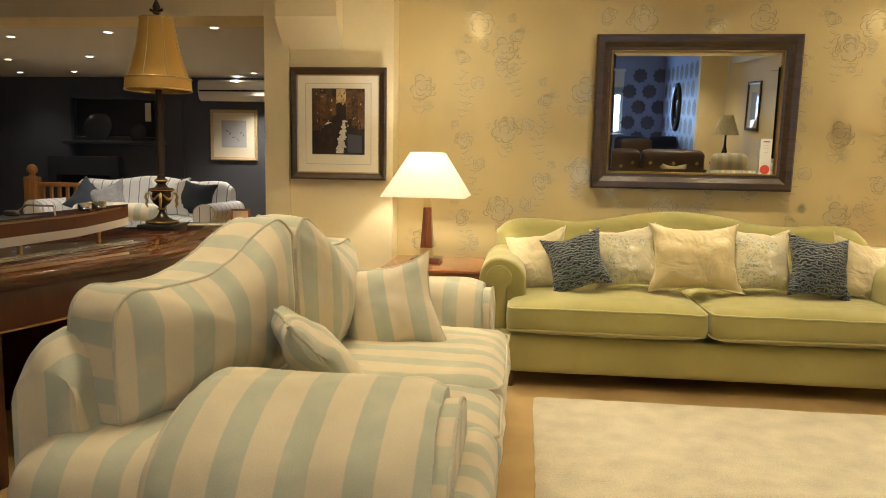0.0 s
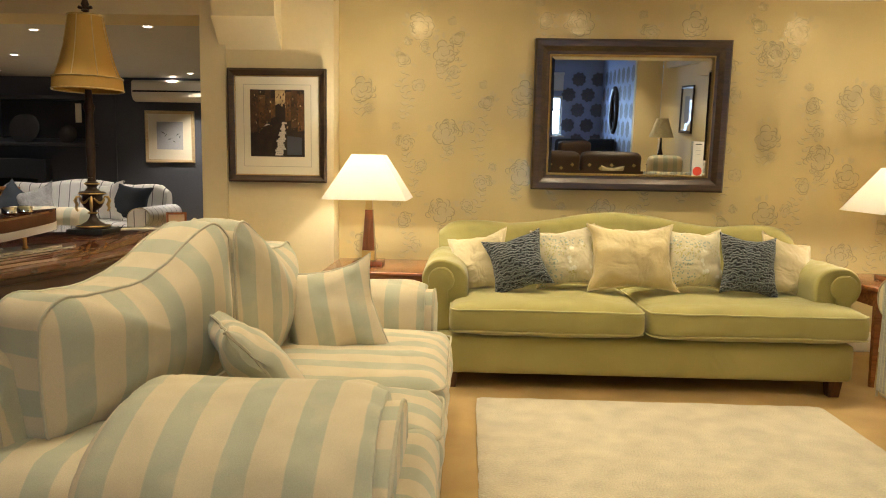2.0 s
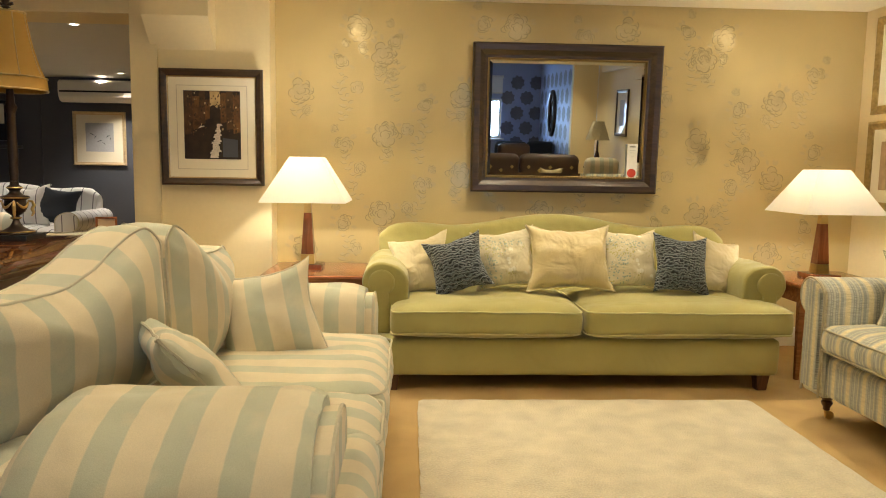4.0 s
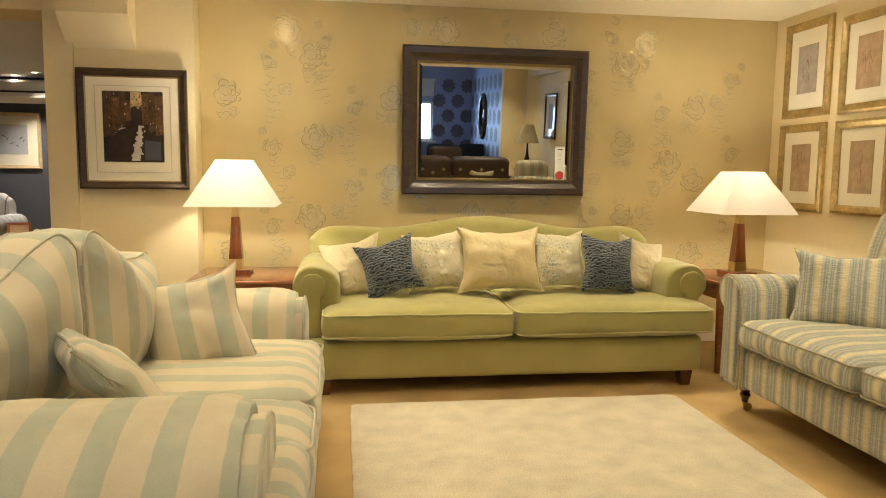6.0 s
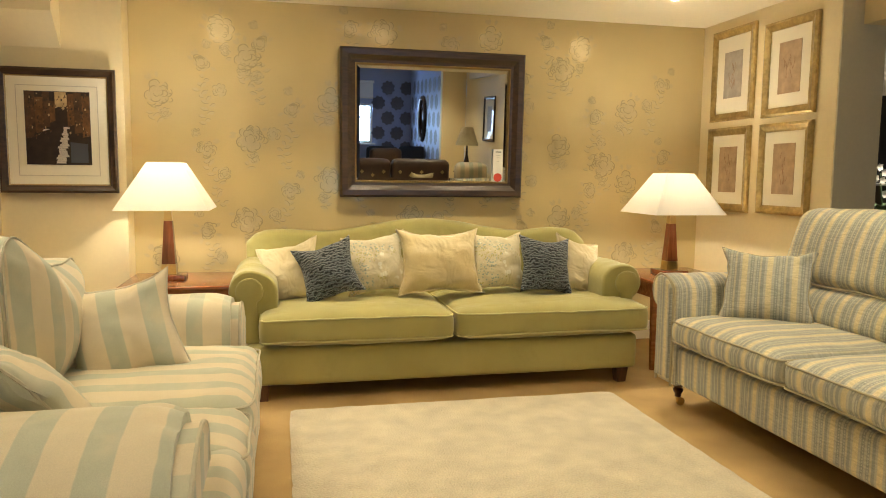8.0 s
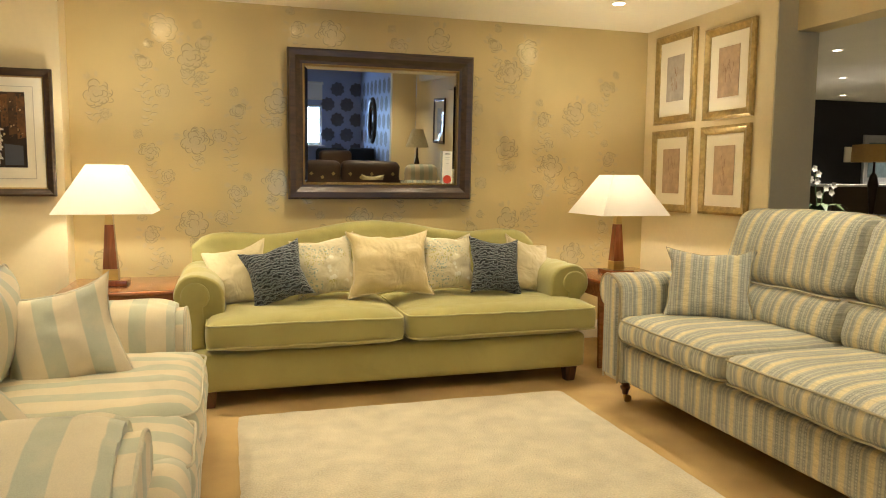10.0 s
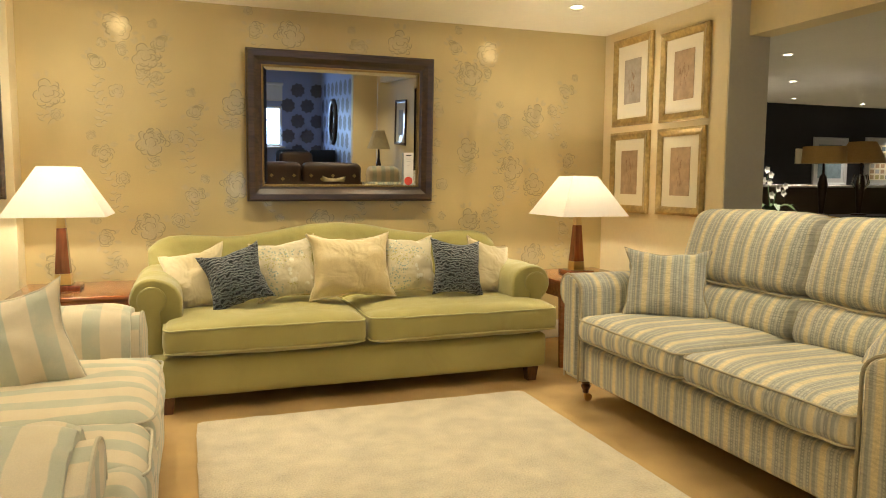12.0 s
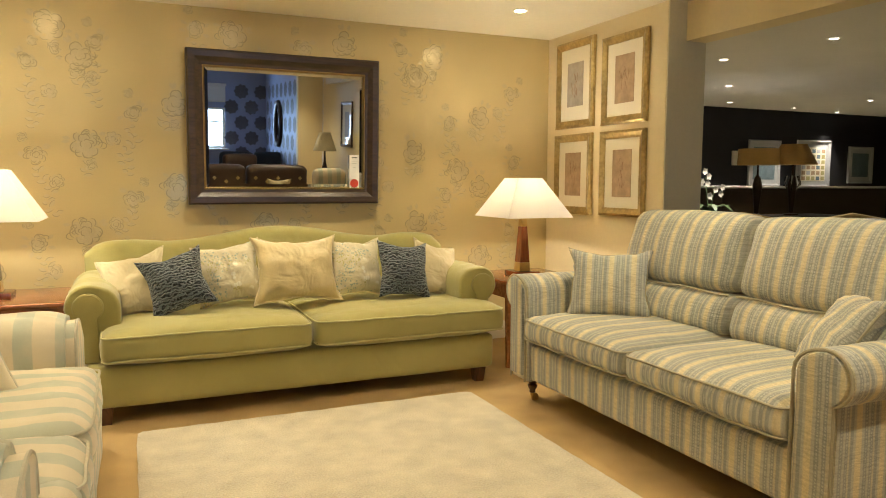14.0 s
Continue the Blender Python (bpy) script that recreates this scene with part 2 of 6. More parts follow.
M_GREYCEIL = mat("grey_room_ceiling_paint", (0.62, 0.60, 0.55), 0.8, vary=0.03)
M_DARK = mat("black_paint", (0.012, 0.012, 0.014), 0.6, vary=0.1)
M_REVEAL = mat("stone_grey_paint", (0.64, 0.57, 0.39), 0.7, vary=0.04)
M_WHITE = mat("white_gloss_paint", (0.78, 0.72, 0.6), 0.35, vary=0.03)
M_GREEN = mat("green_cotton", (0.375, 0.333, 0.118), 0.85, vary=0.14, grain=380, bump=0.4, stain=3.5, sheen=0.35, spec=0.2, depth=0.001, fold=0.02, fold_scale=4.5)
M_PIPE = mat("pale_green_piping", (0.54, 0.50, 0.24), 0.8, vary=0.1, grain=300)
M_CREAM = mat("cream_silk", (0.62, 0.50, 0.26), 0.42, vary=0.10, grain=150, bump=0.2, stain=9, sheen=0.3, fold=0.022, fold_scale=9)
M_CREAMPIPE = mat("cream_piping", (0.68, 0.58, 0.36), 0.6)
M_PLAINCREAM = mat("pale_cream_cotton", (0.60, 0.505, 0.30), 0.8, vary=0.08, grain=300, sheen=0.2, fold=0.03, fold_scale=11)
_c, _s = (0.65, 0.558, 0.39), (0.46, 0.465, 0.352)
A_STOPS = [(0.0, _c), (0.52, _c), (0.545, _s), (0.975, _s), (1.0, _c)]
M_STRIPE = striped("duck_egg_striped_cotton", A_STOPS, 0.135, vary=0.13, slack=0.03)
M_STRIPEPIPE = mat("sage_piping", (0.54, 0.50, 0.375), 0.8)
_b, _y, _g, _t = (0.325, 0.33, 0.295), (0.65, 0.565, 0.35), (0.47, 0.455, 0.375), (0.51, 0.465, 0.34)
B_STOPS = [(0.0, _y), (0.18, _y), (0.22, _g), (0.29, _g), (0.32, _b), (0.44, _b), (0.47, _g), (0.53, _g), (0.56, _b), (0.66, _b), (0.69, _t), (0.74, _t), (0.77, _b), (0.87, _b), (0.90, _g), (0.95, _g), (1.0, _y)]
M_BLUE = striped("blue_and_straw_chenille", B_STOPS, 0.108, dash=((0.36, 0.41), (0.59, 0.64)), vary=0.2, weave=240, ribs=0.11)
M_BLUEPIPE = mat("taupe_gimp_braid", (0.42, 0.37, 0.25), 0.8, grain=400, bump=0.6)
M_LEG = wood("walnut", (0.05, 0.018, 0.008), (0.14, 0.055, 0.022), 2)
M_MAHOG = wood("mahogany", (0.062, 0.018, 0.007), (0.098, 0.03, 0.011), 1, rough=0.11, coat=0.8)
M_MAHOGV = wood("mahogany_upright", (0.062, 0.015, 0.006), (0.088, 0.022, 0.008), 2, rough=0.32, coat=0.3)
M_BAND = wood("satinwood_banding", (0.22, 0.10, 0.03), (0.38, 0.2, 0.07), 1, rough=0.16, coat=0.7)
M_CHERRY = wood("cherry", (0.17, 0.05, 0.015), (0.32, 0.11, 0.035), 0, rough=0.25, coat=0.4)
M_LAMPWOOD = wood("lamp_wood", (0.15, 0.045, 0.015), (0.28, 0.09, 0.03), 2, rough=0.25, coat=0.4)
M_OAK = wood("orange_oak", (0.28, 0.12, 0.03), (0.45, 0.2, 0.06), 2, rough=0.35)
M_BRASS = mat("brass", (0.62, 0.42, 0.16), 0.28, metal=1.0, vary=0.1)
M_BRONZE = mat("dark_bronze", (0.05, 0.032, 0.022), 0.38, metal=0.6, vary=0.3)
M_STEEL = mat("chrome", (0.7, 0.68, 0.64), 0.12, metal=1.0, vary=0.05)
M_SHADE = shade_cloth("ivory_shade_cloth", (0.90, 0.87, 0.80), 0.6)
M_GOLDSHADE = shade_cloth("gold_silk_shade", (0.46, 0.28, 0.08), 0.2)
M_MIRROR = mat("mirror_glass", (0.86, 0.88, 0.88), 0.01, metal=1.0, vary=0.0, bump=0.0)
M_FRAME = wood("dark_walnut_frame", (0.028, 0.016, 0.009), (0.07, 0.037, 0.017), 0, rough=0.36, coat=0.12)
M_GOLDBEAD = mat("gilt_bead", (0.42, 0.29, 0.12), 0.35, metal=0.9, vary=0.3, grain=200)
M_GILT = mat("champagne_gilt", (0.50, 0.37, 0.16), 0.32, metal=0.75, vary=0.35, grain=40, stain=8, bump=0.3)
M_MOUNT = mat("ivory_card_under_glass", (0.80, 0.73, 0.55), 0.8, vary=0.02, bump=0.0, coat=0.4)
M_SKETCH = mat("rust_paper", (0.43, 0.29, 0.165), 0.85, vary=0.25, grain=30, stain=9, bump=0.0, coat=0.4)
M_SKETCHGREY = mat("buff_grey_paper", (0.40, 0.34, 0.26), 0.85, vary=0.2, grain=30, stain=9)
M_CHALK = mat("chalk_marks", (0.30, 0.175, 0.095), 0.9, vary=0.4, grain=30)
M_BLACK = mat("black_plastic", (0.012, 0.012, 0.012), 0.4)
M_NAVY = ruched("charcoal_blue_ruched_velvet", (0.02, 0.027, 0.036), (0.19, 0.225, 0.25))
M_SPRIG = sprigged("sprigged_cotton", (0.62, 0.55, 0.37))
M_GREYSATIN = mat("grey_satin_paint", (0.05, 0.052, 0.06), 0.35, vary=0.1)
M_SMOKE = mat("smoked_glass", (0.03, 0.03, 0.033), 0.22, vary=0.1)
M_PEWTER = mat("pewter", (0.35, 0.34, 0.32), 0.25, metal=0.9, vary=0.3, stain=20)
M_TICK = striped("white_ticking", [(0.0, (0.74, 0.73, 0.70)), (0.80, (0.74, 0.73, 0.70)), (0.83, (0.16, 0.16, 0.17)), (0.88, (0.16, 0.16, 0.17)), (0.91, (0.74, 0.73, 0.70)), (1.0, (0.74, 0.73, 0.70))], 0.12)
M_FLOCK = mat("speckled_grey_cotton", (0.32, 0.32, 0.32), 0.9, vary=0.5, grain=60)
M_DARKCEIL = mat("dim_ceiling_paint", (0.75, 0.71, 0.62), 0.8, vary=0.05)
M_DARKWOOD = wood("ebonised_wood", (0.012, 0.009, 0.007), (0.035, 0.022, 0.014), 0, rough=0.3)
M_DIMSHADE = mat("tan_shade_cloth", (0.42, 0.26, 0.09), 0.9)
M_TEALPAPER = mat("teal_grey_paper", (0.13, 0.18, 0.2), 0.7, vary=0.3, stain=8)
M_PETAL = mat("orchid_petal", (0.42, 0.40, 0.34), 0.6, vary=0.15)
M_LEAF = mat("dark_leaf", (0.05, 0.08, 0.03), 0.5, vary=0.3)
M_BLUEPAPER = mat("silver_blue_wallpaper", (0.35, 0.40, 0.60), 0.5, vary=0.06, grain=100)
M_BLOOM = mat("taupe_bloom_print", (0.15, 0.14, 0.16), 0.6, vary=0.3, grain=40)
M_LEATHER = mat("brown_leather", (0.06, 0.032, 0.018), 0.45, vary=0.3, grain=80, bump=0.4)
M_CARD = mat("white_card", (0.8, 0.78, 0.74), 0.7, vary=0.02)
M_RED = mat("red_print", (0.6, 0.06, 0.03), 0.6)
M_DAYSKY = glow("daylight_haze", (0.34, 0.60, 1.0), 0.85)

# ---- shapes ----
def thing(name, m=None, label="", category="", group=""):
    ob = new(name)
    ob.empty_display_size = 0.05
    ob.matrix_world = m or Matrix()
    return tagged(ob, label, category, group)


def part(name, bm, material, parent=None, label="", smooth=True, u=None, v=None):
    """One mesh object from a bmesh; u, v: index of the axis stored for striped cloth, or a function of a vertex."""
    me = bpy.data.meshes.new(name)
    bm.normal_update()
    if smooth:
        for f in bm.faces:
            f.smooth = True
    for key, w in (("u", u), ("v", v)):
        if w is not None:
            layer = bm.verts.layers.float.new(key)
            for p in bm.verts:
                p[layer] = w(p.co) if callable(w) else p.co[w]
    bm.to_mesh(me)
    bm.free()
    me.materials.append(material)
    if smooth:
        me.set_sharp_from_angle(angle=radians(42))
    ob = new(name, me)
    if parent is not None:
        ob.parent = parent
    return tagged(ob, label)


def solid(name, bm, material, label="", category="", kind="", group="", smooth=True, **k):
    return tagged(part(name, bm, material, None, "", smooth, **k), label, category, group, kind)


def merge(*bms):
    out = bmesh.new()
    for b in bms:
        me = bpy.data.meshes.new("tmp")
        b.to_mesh(me)
        out.from_mesh(me)
        b.free()
        bpy.data.meshes.remove(me)
    return out


def moved(bm, m):
    bmesh.ops.transform(bm, matrix=m, verts=bm.verts)
    return bm


def box(x0, x1, y0, y1, z0, z1, bevel=0.0, seg=2):
    bm = bmesh.new()
    bmesh.ops.create_cube(bm, size=1, matrix=Matrix.Translation(((x0 + x1) / 2, (y0 + y1) / 2, (z0 + z1) / 2)) @ Matrix.Diagonal((x1 - x0, y1 - y0, z1 - z0, 1)))
    if bevel:
        bmesh.ops.bevel(bm, geom=bm.edges[:], offset=bevel, segments=seg, profile=0.5, affect="EDGES")
    return bm


def softbox(sx, sy, sz, r=0.04, crown=0.0, n=14, wob=0.0, seed=0.0, front=0.0):
    """A stuffed box cushion about the origin, crowned above and below, with slack cloth."""
    bm = bmesh.new()
    half = Vector((sx / 2, sy / 2, sz / 2))
    r = min(r, half.x * 0.98, half.y * 0.98, half.z * 0.98)
    ts = [math.sin(math.pi / 2 * (2 * i / n - 1)) for i in range(n + 1)]
    for ax in range(3):
        for s in (-1, 1):
            grid = []
            for a in ts:
                row = []
                for b in ts:
                    q = [0, 0, 0]
                    q[ax], q[(ax + 1) % 3], q[(ax + 2) % 3] = s, a, b
                    q = Vector((q[0] * half.x, q[1] * half.y, q[2] * half.z))
                    c = Vector([max(-(h - r), min(h - r, k)) for k, h in zip(q, half)])
                    d = q - c
                    p = c + d.normalized() * r if d.length > 1e-9 else q
                    fx, fy, fz = p.x / half.x, p.y / half.y, p.z / half.z
                    p.z += crown * fz * max(0, 1 - fx ** 4) * max(0, 1 - fy ** 4)
                    p.y += front * (1 if fy > 0 else -1) * max(0, 1 - fz * fz) * max(0, 1 - fx ** 6) * abs(fy)
                    if wob:
                        p += wob * noise.noise_vector(p * 7 + Vector((seed, 3 * seed, 0))) + wob * 0.5 * noise.noise_vector(p * 17 + Vector((seed, 0, 5)))
                    row.append(bm.verts.new(p))
                grid.append(row)
            for i in range(n):
                for j in range(n):
                    f = (grid[i][j], grid[i + 1][j], grid[i + 1][j + 1], grid[i][j + 1])
                    bm.faces.new(f if s > 0 else f[::-1])
    bmesh.ops.remove_doubles(bm, verts=bm.verts, dist=1e-5)
    return bm


def pillow(w, h, t, n=18, pinch=0.07, wob=0.008, seed=1.0, sag=0.0):
    """A loose cushion in the xz plane, its front towards -y, with drawn-out corners."""
    bm = bmesh.new()
    ts = [math.sin(math.pi / 2 * (2 * i / n - 1)) for i in range(n + 1)]
    for s in (-1, 1):
        grid = []
        for a in ts:
            row = []
            for b in ts:
                x = w / 2 * a * (1 - pinch * (1 - b * b))
                z = h / 2 * b * (1 - pinch * (1 - a * a)) - sag * h * max(0, b) * (1 - a * a)
                y = s * t / 2 * (max(0, (1 - a * a) * (1 - b * b))) ** 0.42
                p = Vector((x, y, z))
                k = (1 - 0.6 * abs(a * b))
                q = p + wob * k * noise.noise_vector(Vector((x * 9 + seed, z * 9, s + seed))) + 0.5 * wob * noise.noise_vector(Vector((x * 22, z * 22 + seed, s * 2)))
                row.append(bm.verts.new(q if 0 < abs(y) > 1e-6 else p + wob * noise.noise_vector(Vector((x * 9 + seed, z * 9, 9)))))
            grid.append(row)
        for i in range(n):
            for j in range(n):
                f = (grid[i][j], grid[i + 1][j], grid[i + 1][j + 1], grid[i][j + 1])
                bm.faces.new(f if s < 0 else f[::-1])
    bmesh.ops.remove_doubles(bm, verts=bm.verts, dist=1e-5)
    return bm


def pillow_rim(w, h, n=10, pinch=0.07, wob=0.008, seed=1.0, sag=0.0):
    pts = []
    ts = [2 * i / n - 1 for i in range(n)]
    for a, b in [(t, -1) for t in ts] + [(1, t) for t in ts] + [(-t, 1) for t in ts] + [(-1, -t) for t in ts]:
        x = w / 2 * a * (1 - pinch * (1 - b * b))
        z = h / 2 * b * (1 - pinch * (1 - a * a)) - sag * h * max(0, b) * (1 - a * a)
        pts.append(Vector((x, 0, z)) + wob * noise.noise_vector(Vector((x * 9 + seed, z * 9, 9))))
    return pts


def tube(pts, r, n=6, closed=False):
    bm = bmesh.new()
    pts = [Vector(p) for p in pts]
    rings, k = [], len(pts)
    side = None
    for i, p in enumerate(pts):
        a = pts[(i - 1) % k] if closed or i else p
        b = pts[(i + 1) % k] if closed or i < k - 1 else p
        d = (b - a).normalized()
        if side is None:
            side = d.orthogonal().normalized()
        side = (side - d * side.dot(d)).normalized()
        up = d.cross(side)
        rr = r(i / (k - 1)) if callable(r) else r
        rings.append([bm.verts.new(p + rr * (math.cos(2 * math.pi * j / n) * side + math.sin(2 * math.pi * j / n) * up)) for j in range(n)])
    for i in range(k if closed else k - 1):
        A, B = rings[i], rings[(i + 1) % k]
        for j in range(n):
            bm.faces.new((A[j], A[(j + 1) % n], B[(j + 1) % n], B[j]))
    if not closed:
        bm.faces.new(rings[0][::-1])
        bm.faces.new(rings[-1])
    bmesh.ops.recalc_face_normals(bm, faces=bm.faces)
    return bm


def lathe(profile, n=24, square=False):
    """Rows of (radius, z); square: a four-sided form with flat faces to x and y."""
    bm = bmesh.new()
    if square:
        n = 4
    rings = []
    for r, z in profile:
        k = r * math.sqrt(2) if square else r
        rings.append([bm.verts.new((k * math.cos(2 * math.pi * (j + (0.5 if square else 0)) / n), k * math.sin(2 * math.pi * (j + (0.5 if square else 0)) / n), z)) for j in range(n)])
    for A, B in zip(rings, rings[1:]):
        for j in range(n):
            bm.faces.new((A[j], A[(j + 1) % n], B[(j + 1) % n], B[j]))
    bm.faces.new(rings[0][::-1])
    bm.faces.new(rings[-1])
    return bm


def prism(outline, h0, h1, axis="z", bevel=0.0, seg=2):
    """A closed outline drawn out between two heights of one axis."""
    bm = bmesh.new()
    def at(a, b, h):
        return {"z": (a, b, h), "y": (a, h, b), "x": (h, a, b)}[axis]
    lo = [bm.verts.new(at(a, b, h0)) for a, b in outline]
    hi = [bm.verts.new(at(a, b, h1)) for a, b in outline]
    k = len(outline)
    f0, f1 = bm.faces.new(lo), bm.faces.new(hi)
    for i in range(k):
        bm.faces.new((lo[i], lo[(i + 1) % k], hi[(i + 1) % k], hi[i]))
    bmesh.ops.recalc_face_normals(bm, faces=bm.faces)
    if bevel:
        rim = [e for f in (f0, f1) for e in f.edges]
        bmesh.ops.bevel(bm, geom=rim, offset=bevel, segments=seg, profile=0.5, affect="EDGES")
    return bm


def drawn(outline, h0, h1, n, axis="y", bulge=0.02, wob=0.004, seed=0.0):
    """Like prism, in n steps with rounded ends and slack cloth."""
    bm = bmesh.new()
    c = sum((Vector(o) for o in outline), Vector((0, 0))) / len(outline)
    cap = [(math.cos(math.pi / 2 * k / 5), 1 - min(0.3, bulge * 6) * (1 - math.sin(math.pi / 2 * k / 5))) for k in range(5)]
    steps = [(-bulge * a, 0.0, s) for a, s in cap] + [(0, i / n, 1.0) for i in range(n + 1)] + [(bulge * a, 1, s) for a, s in cap[::-1]]
    rings = []
    for off, f, s in steps:
        h = h0 + (h1 - h0) * f + off
        ring = []
        for o in outline:
            q = c + (Vector(o) - c) * s
            p = Vector((q.x, h, q.y) if axis == "y" else (h, q.x, q.y))
            p += wob * noise.noise_vector(p * 9 + Vector((seed, 0, seed))) + wob * 0.6 * noise.noise_vector(p * 21 + Vector((seed, 1, 0)))
            ring.append(bm.verts.new(p))
        rings.append(ring)
    k = len(outline)
    for A, B in zip(rings, rings[1:]):
        for i in range(k):
            bm.faces.new((A[i], A[(i + 1) % k], B[(i + 1) % k], B[i]))
    bm.faces.new(rings[0])
    bm.faces.new(rings[-1])
    bmesh.ops.recalc_face_normals(bm, faces=bm.faces)
    return bm


def mitred(w, h, section, depth_axis=1):
    """A picture frame about the origin in the xz plane: section rows (inset from the outer edge, y)."""
    bm = bmesh.new()
    rings = []
    for s, y in section:
        a, b = w / 2 - s, h / 2 - s
        rings.append([bm.verts.new(p) for p in ((-a, y, -b), (a, y, -b), (a, y, b), (-a, y, b))])
    rings.append(rings[0])
    for A, B in zip(rings, rings[1:]):
        for j in range(4):
            bm.faces.new((A[j], A[(j + 1) % 4], B[(j + 1) % 4], B[j]))
    bmesh.ops.recalc_face_normals(bm, faces=bm.faces)
    return bm


def rect_path(w, d, r, z, n=5):
    """A rounded rectangle, as points in the xy plane."""
    pts = []
    for cx, cy, a0 in ((w / 2 - r, d / 2 - r, 0), (-w / 2 + r, d / 2 - r, 90), (-w / 2 + r, -d / 2 + r, 180), (w / 2 - r, -d / 2 + r, 270)):
        for i in range(n + 1):
            a = radians(a0 + 90 * i / n)
            pts.append(Vector((cx + r * math.cos(a), cy + r * math.sin(a), z)))
    dense = []
    for a, b in zip(pts, pts[1:] + pts[:1]):
        k = max(1, int((b - a).length / 0.08))
        dense += [a.lerp(b, i / k) for i in range(k)]
    return dense


def crowned(pts, sx, sy, crown):
    return [Vector((p.x, p.y, p.z + crown * math.copysign(1, p.z) * max(0, 1 - (2 * p.x / sx) ** 4) * max(0, 1 - (2 * p.y / sy) ** 4))) for p in pts]

# ---- the place ----
WALL_Y, PIER_Y, RIGHT_X = 4.65, 4.47, 2.92
ground = box(-9, 10, -9, 11, -0.12, 0)
solid("floor", ground, M_CARPET, "sand-coloured woven sisal carpet", "floor", "structure", smooth=False)
solid("wall_north", box(-0.87, 3.2, WALL_Y, WALL_Y + 0.15, 0, CEIL), M_PAPER, "gold wallpaper with silvery rose sprays", "wall", "structure", smooth=False)
# the pier beside the opening, with its boxed haunch
solid("wall_pier", box(-1.69, -0.87, PIER_Y, WALL_Y + 0.15, 0, CEIL), M_WALL, "cream painted pier with a picture", "wall", "structure", smooth=False)
solid("wall_pier_strip", box(-1.69, -1.53, PIER_Y - 0.025, PIER_Y - 0.001, 0, CEIL, 0.004), M_WALL, "cream painted pilaster strip at the opening", "wall", "structure", smooth=False)
solid("beam_haunch", prism([(PIER_Y - 0.16, CEIL), (PIER_Y - 0.16, 2.005), (PIER_Y - 0.002, 1.835), (PIER_Y - 0.002, CEIL)], -1.57, -1.19, "x"), M_WALL, "cream boxed-in beam end with a sloped underside", "beam", "structure", smooth=False)
solid("lintel_west", box(-6.5, -1.69, PIER_Y - 0.02, WALL_Y + 0.15, 2.035, CEIL), M_WALL, "cream lintel over the wide opening", "beam", "structure", smooth=False)
# east wall, its end pier and the beam over the opening
solid("wall_east", box(RIGHT_X, RIGHT_X + 0.28, 3.365, WALL_Y, 0, CEIL), M_WALL, "cream painted wall with four framed drawings", "wall", "structure", smooth=False)
solid("wall_east_end", box(RIGHT_X + 0.002, RIGHT_X + 0.28, 3.355, 3.3635, 0, CEIL), M_REVEAL, "stone grey painted end of the wall", "wall", "structure", smooth=False)
solid("beam_east", box(3.05, 3.2, -0.9, 3.354, 1.98, CEIL), M_WALL, "cream beam over the opening to the dark room", "beam", "structure", smooth=False)
solid("ceiling", box(-6.5, 3.2, -0.1, WALL_Y + 0.15, CEIL, CEIL + 0.1), M_CEIL, "cream painted plaster ceiling", "ceiling", "structure", smooth=False)
solid("baseboard", box(-0.86, RIGHT_X, WALL_Y - 0.018, WALL_Y - 0.001, 0.001, 0.13, 0.004), M_WHITE, "cream gloss skirting board", "baseboard", "structure", smooth=False)
solid("baseboard_2", box(RIGHT_X - 0.018, RIGHT_X - 0.001, 3.36, WALL_Y - 0.02, 0.001, 0.13, 0.004), M_WHITE, "cream gloss skirting board", "baseboard", "structure", smooth=False)


def downlight(x, y, z, watts, colour, lamp=True, group="ceiling downlights", size=106):
    d = thing("ceiling_downlight", pose(x, y, z), "round recessed white ceiling downlight, lit, some added as fill", "downlight", group)
    part("bezel", lathe([(0.03, -0.001), (0.034, -0.004), (0.043, -0.004), (0.045, 0.0), (0.03, 0.0)], 20), M_WHITE, d)
    part("lamp", lathe([(0.001, -0.0025), (0.03, -0.0025), (0.03, -0.0005), (0.001, -0.0005)], 16), M_BULB if colour is WARM else M_BULBCOOL, d)
    if lamp:
        spot("downlight_beam", (x, y, z - 0.012), watts, colour, size)


M_BULB = glow("lit_lamp", (1.0, 0.86, 0.6), 260)
M_GLOBE = glow("lit_globe", (1.0, 0.86, 0.6), 14)
M_BULBCOOL = glow("lit_lamp_white", (1.0, 0.95, 0.85), 14)
for x, y, share in MAIN_DOWN:
    downlight(x, y, CEIL if y > -0.1 else SOUTH_CEIL, MAIN_W * share, WARM)

# ---- sofas ----
def roll_outline(inner, thick, top, radius, low, n=14, overhang=0.75):
    """Cross-section of a scroll arm: (outward, up), inner face at 'inner', the roll turned outwards."""
    c = (inner + thick * overhang, top - radius)
    pts = [(inner, low), (inner, c[1])]
    a0 = math.pi
    left = [(c[0] + (c[0] - inner if math.cos(a) < 0 else radius) * math.cos(a), c[1] + radius * math.sin(a)) for a in [a0 - math.pi * 1.32 * i / n for i in range(1, n + 1)]]
    pts += left
    x_in = c[0] + radius * 0.35
    pts += [(x_in, c[1] - radius * 0.95), (x_in, low)]
    return pts


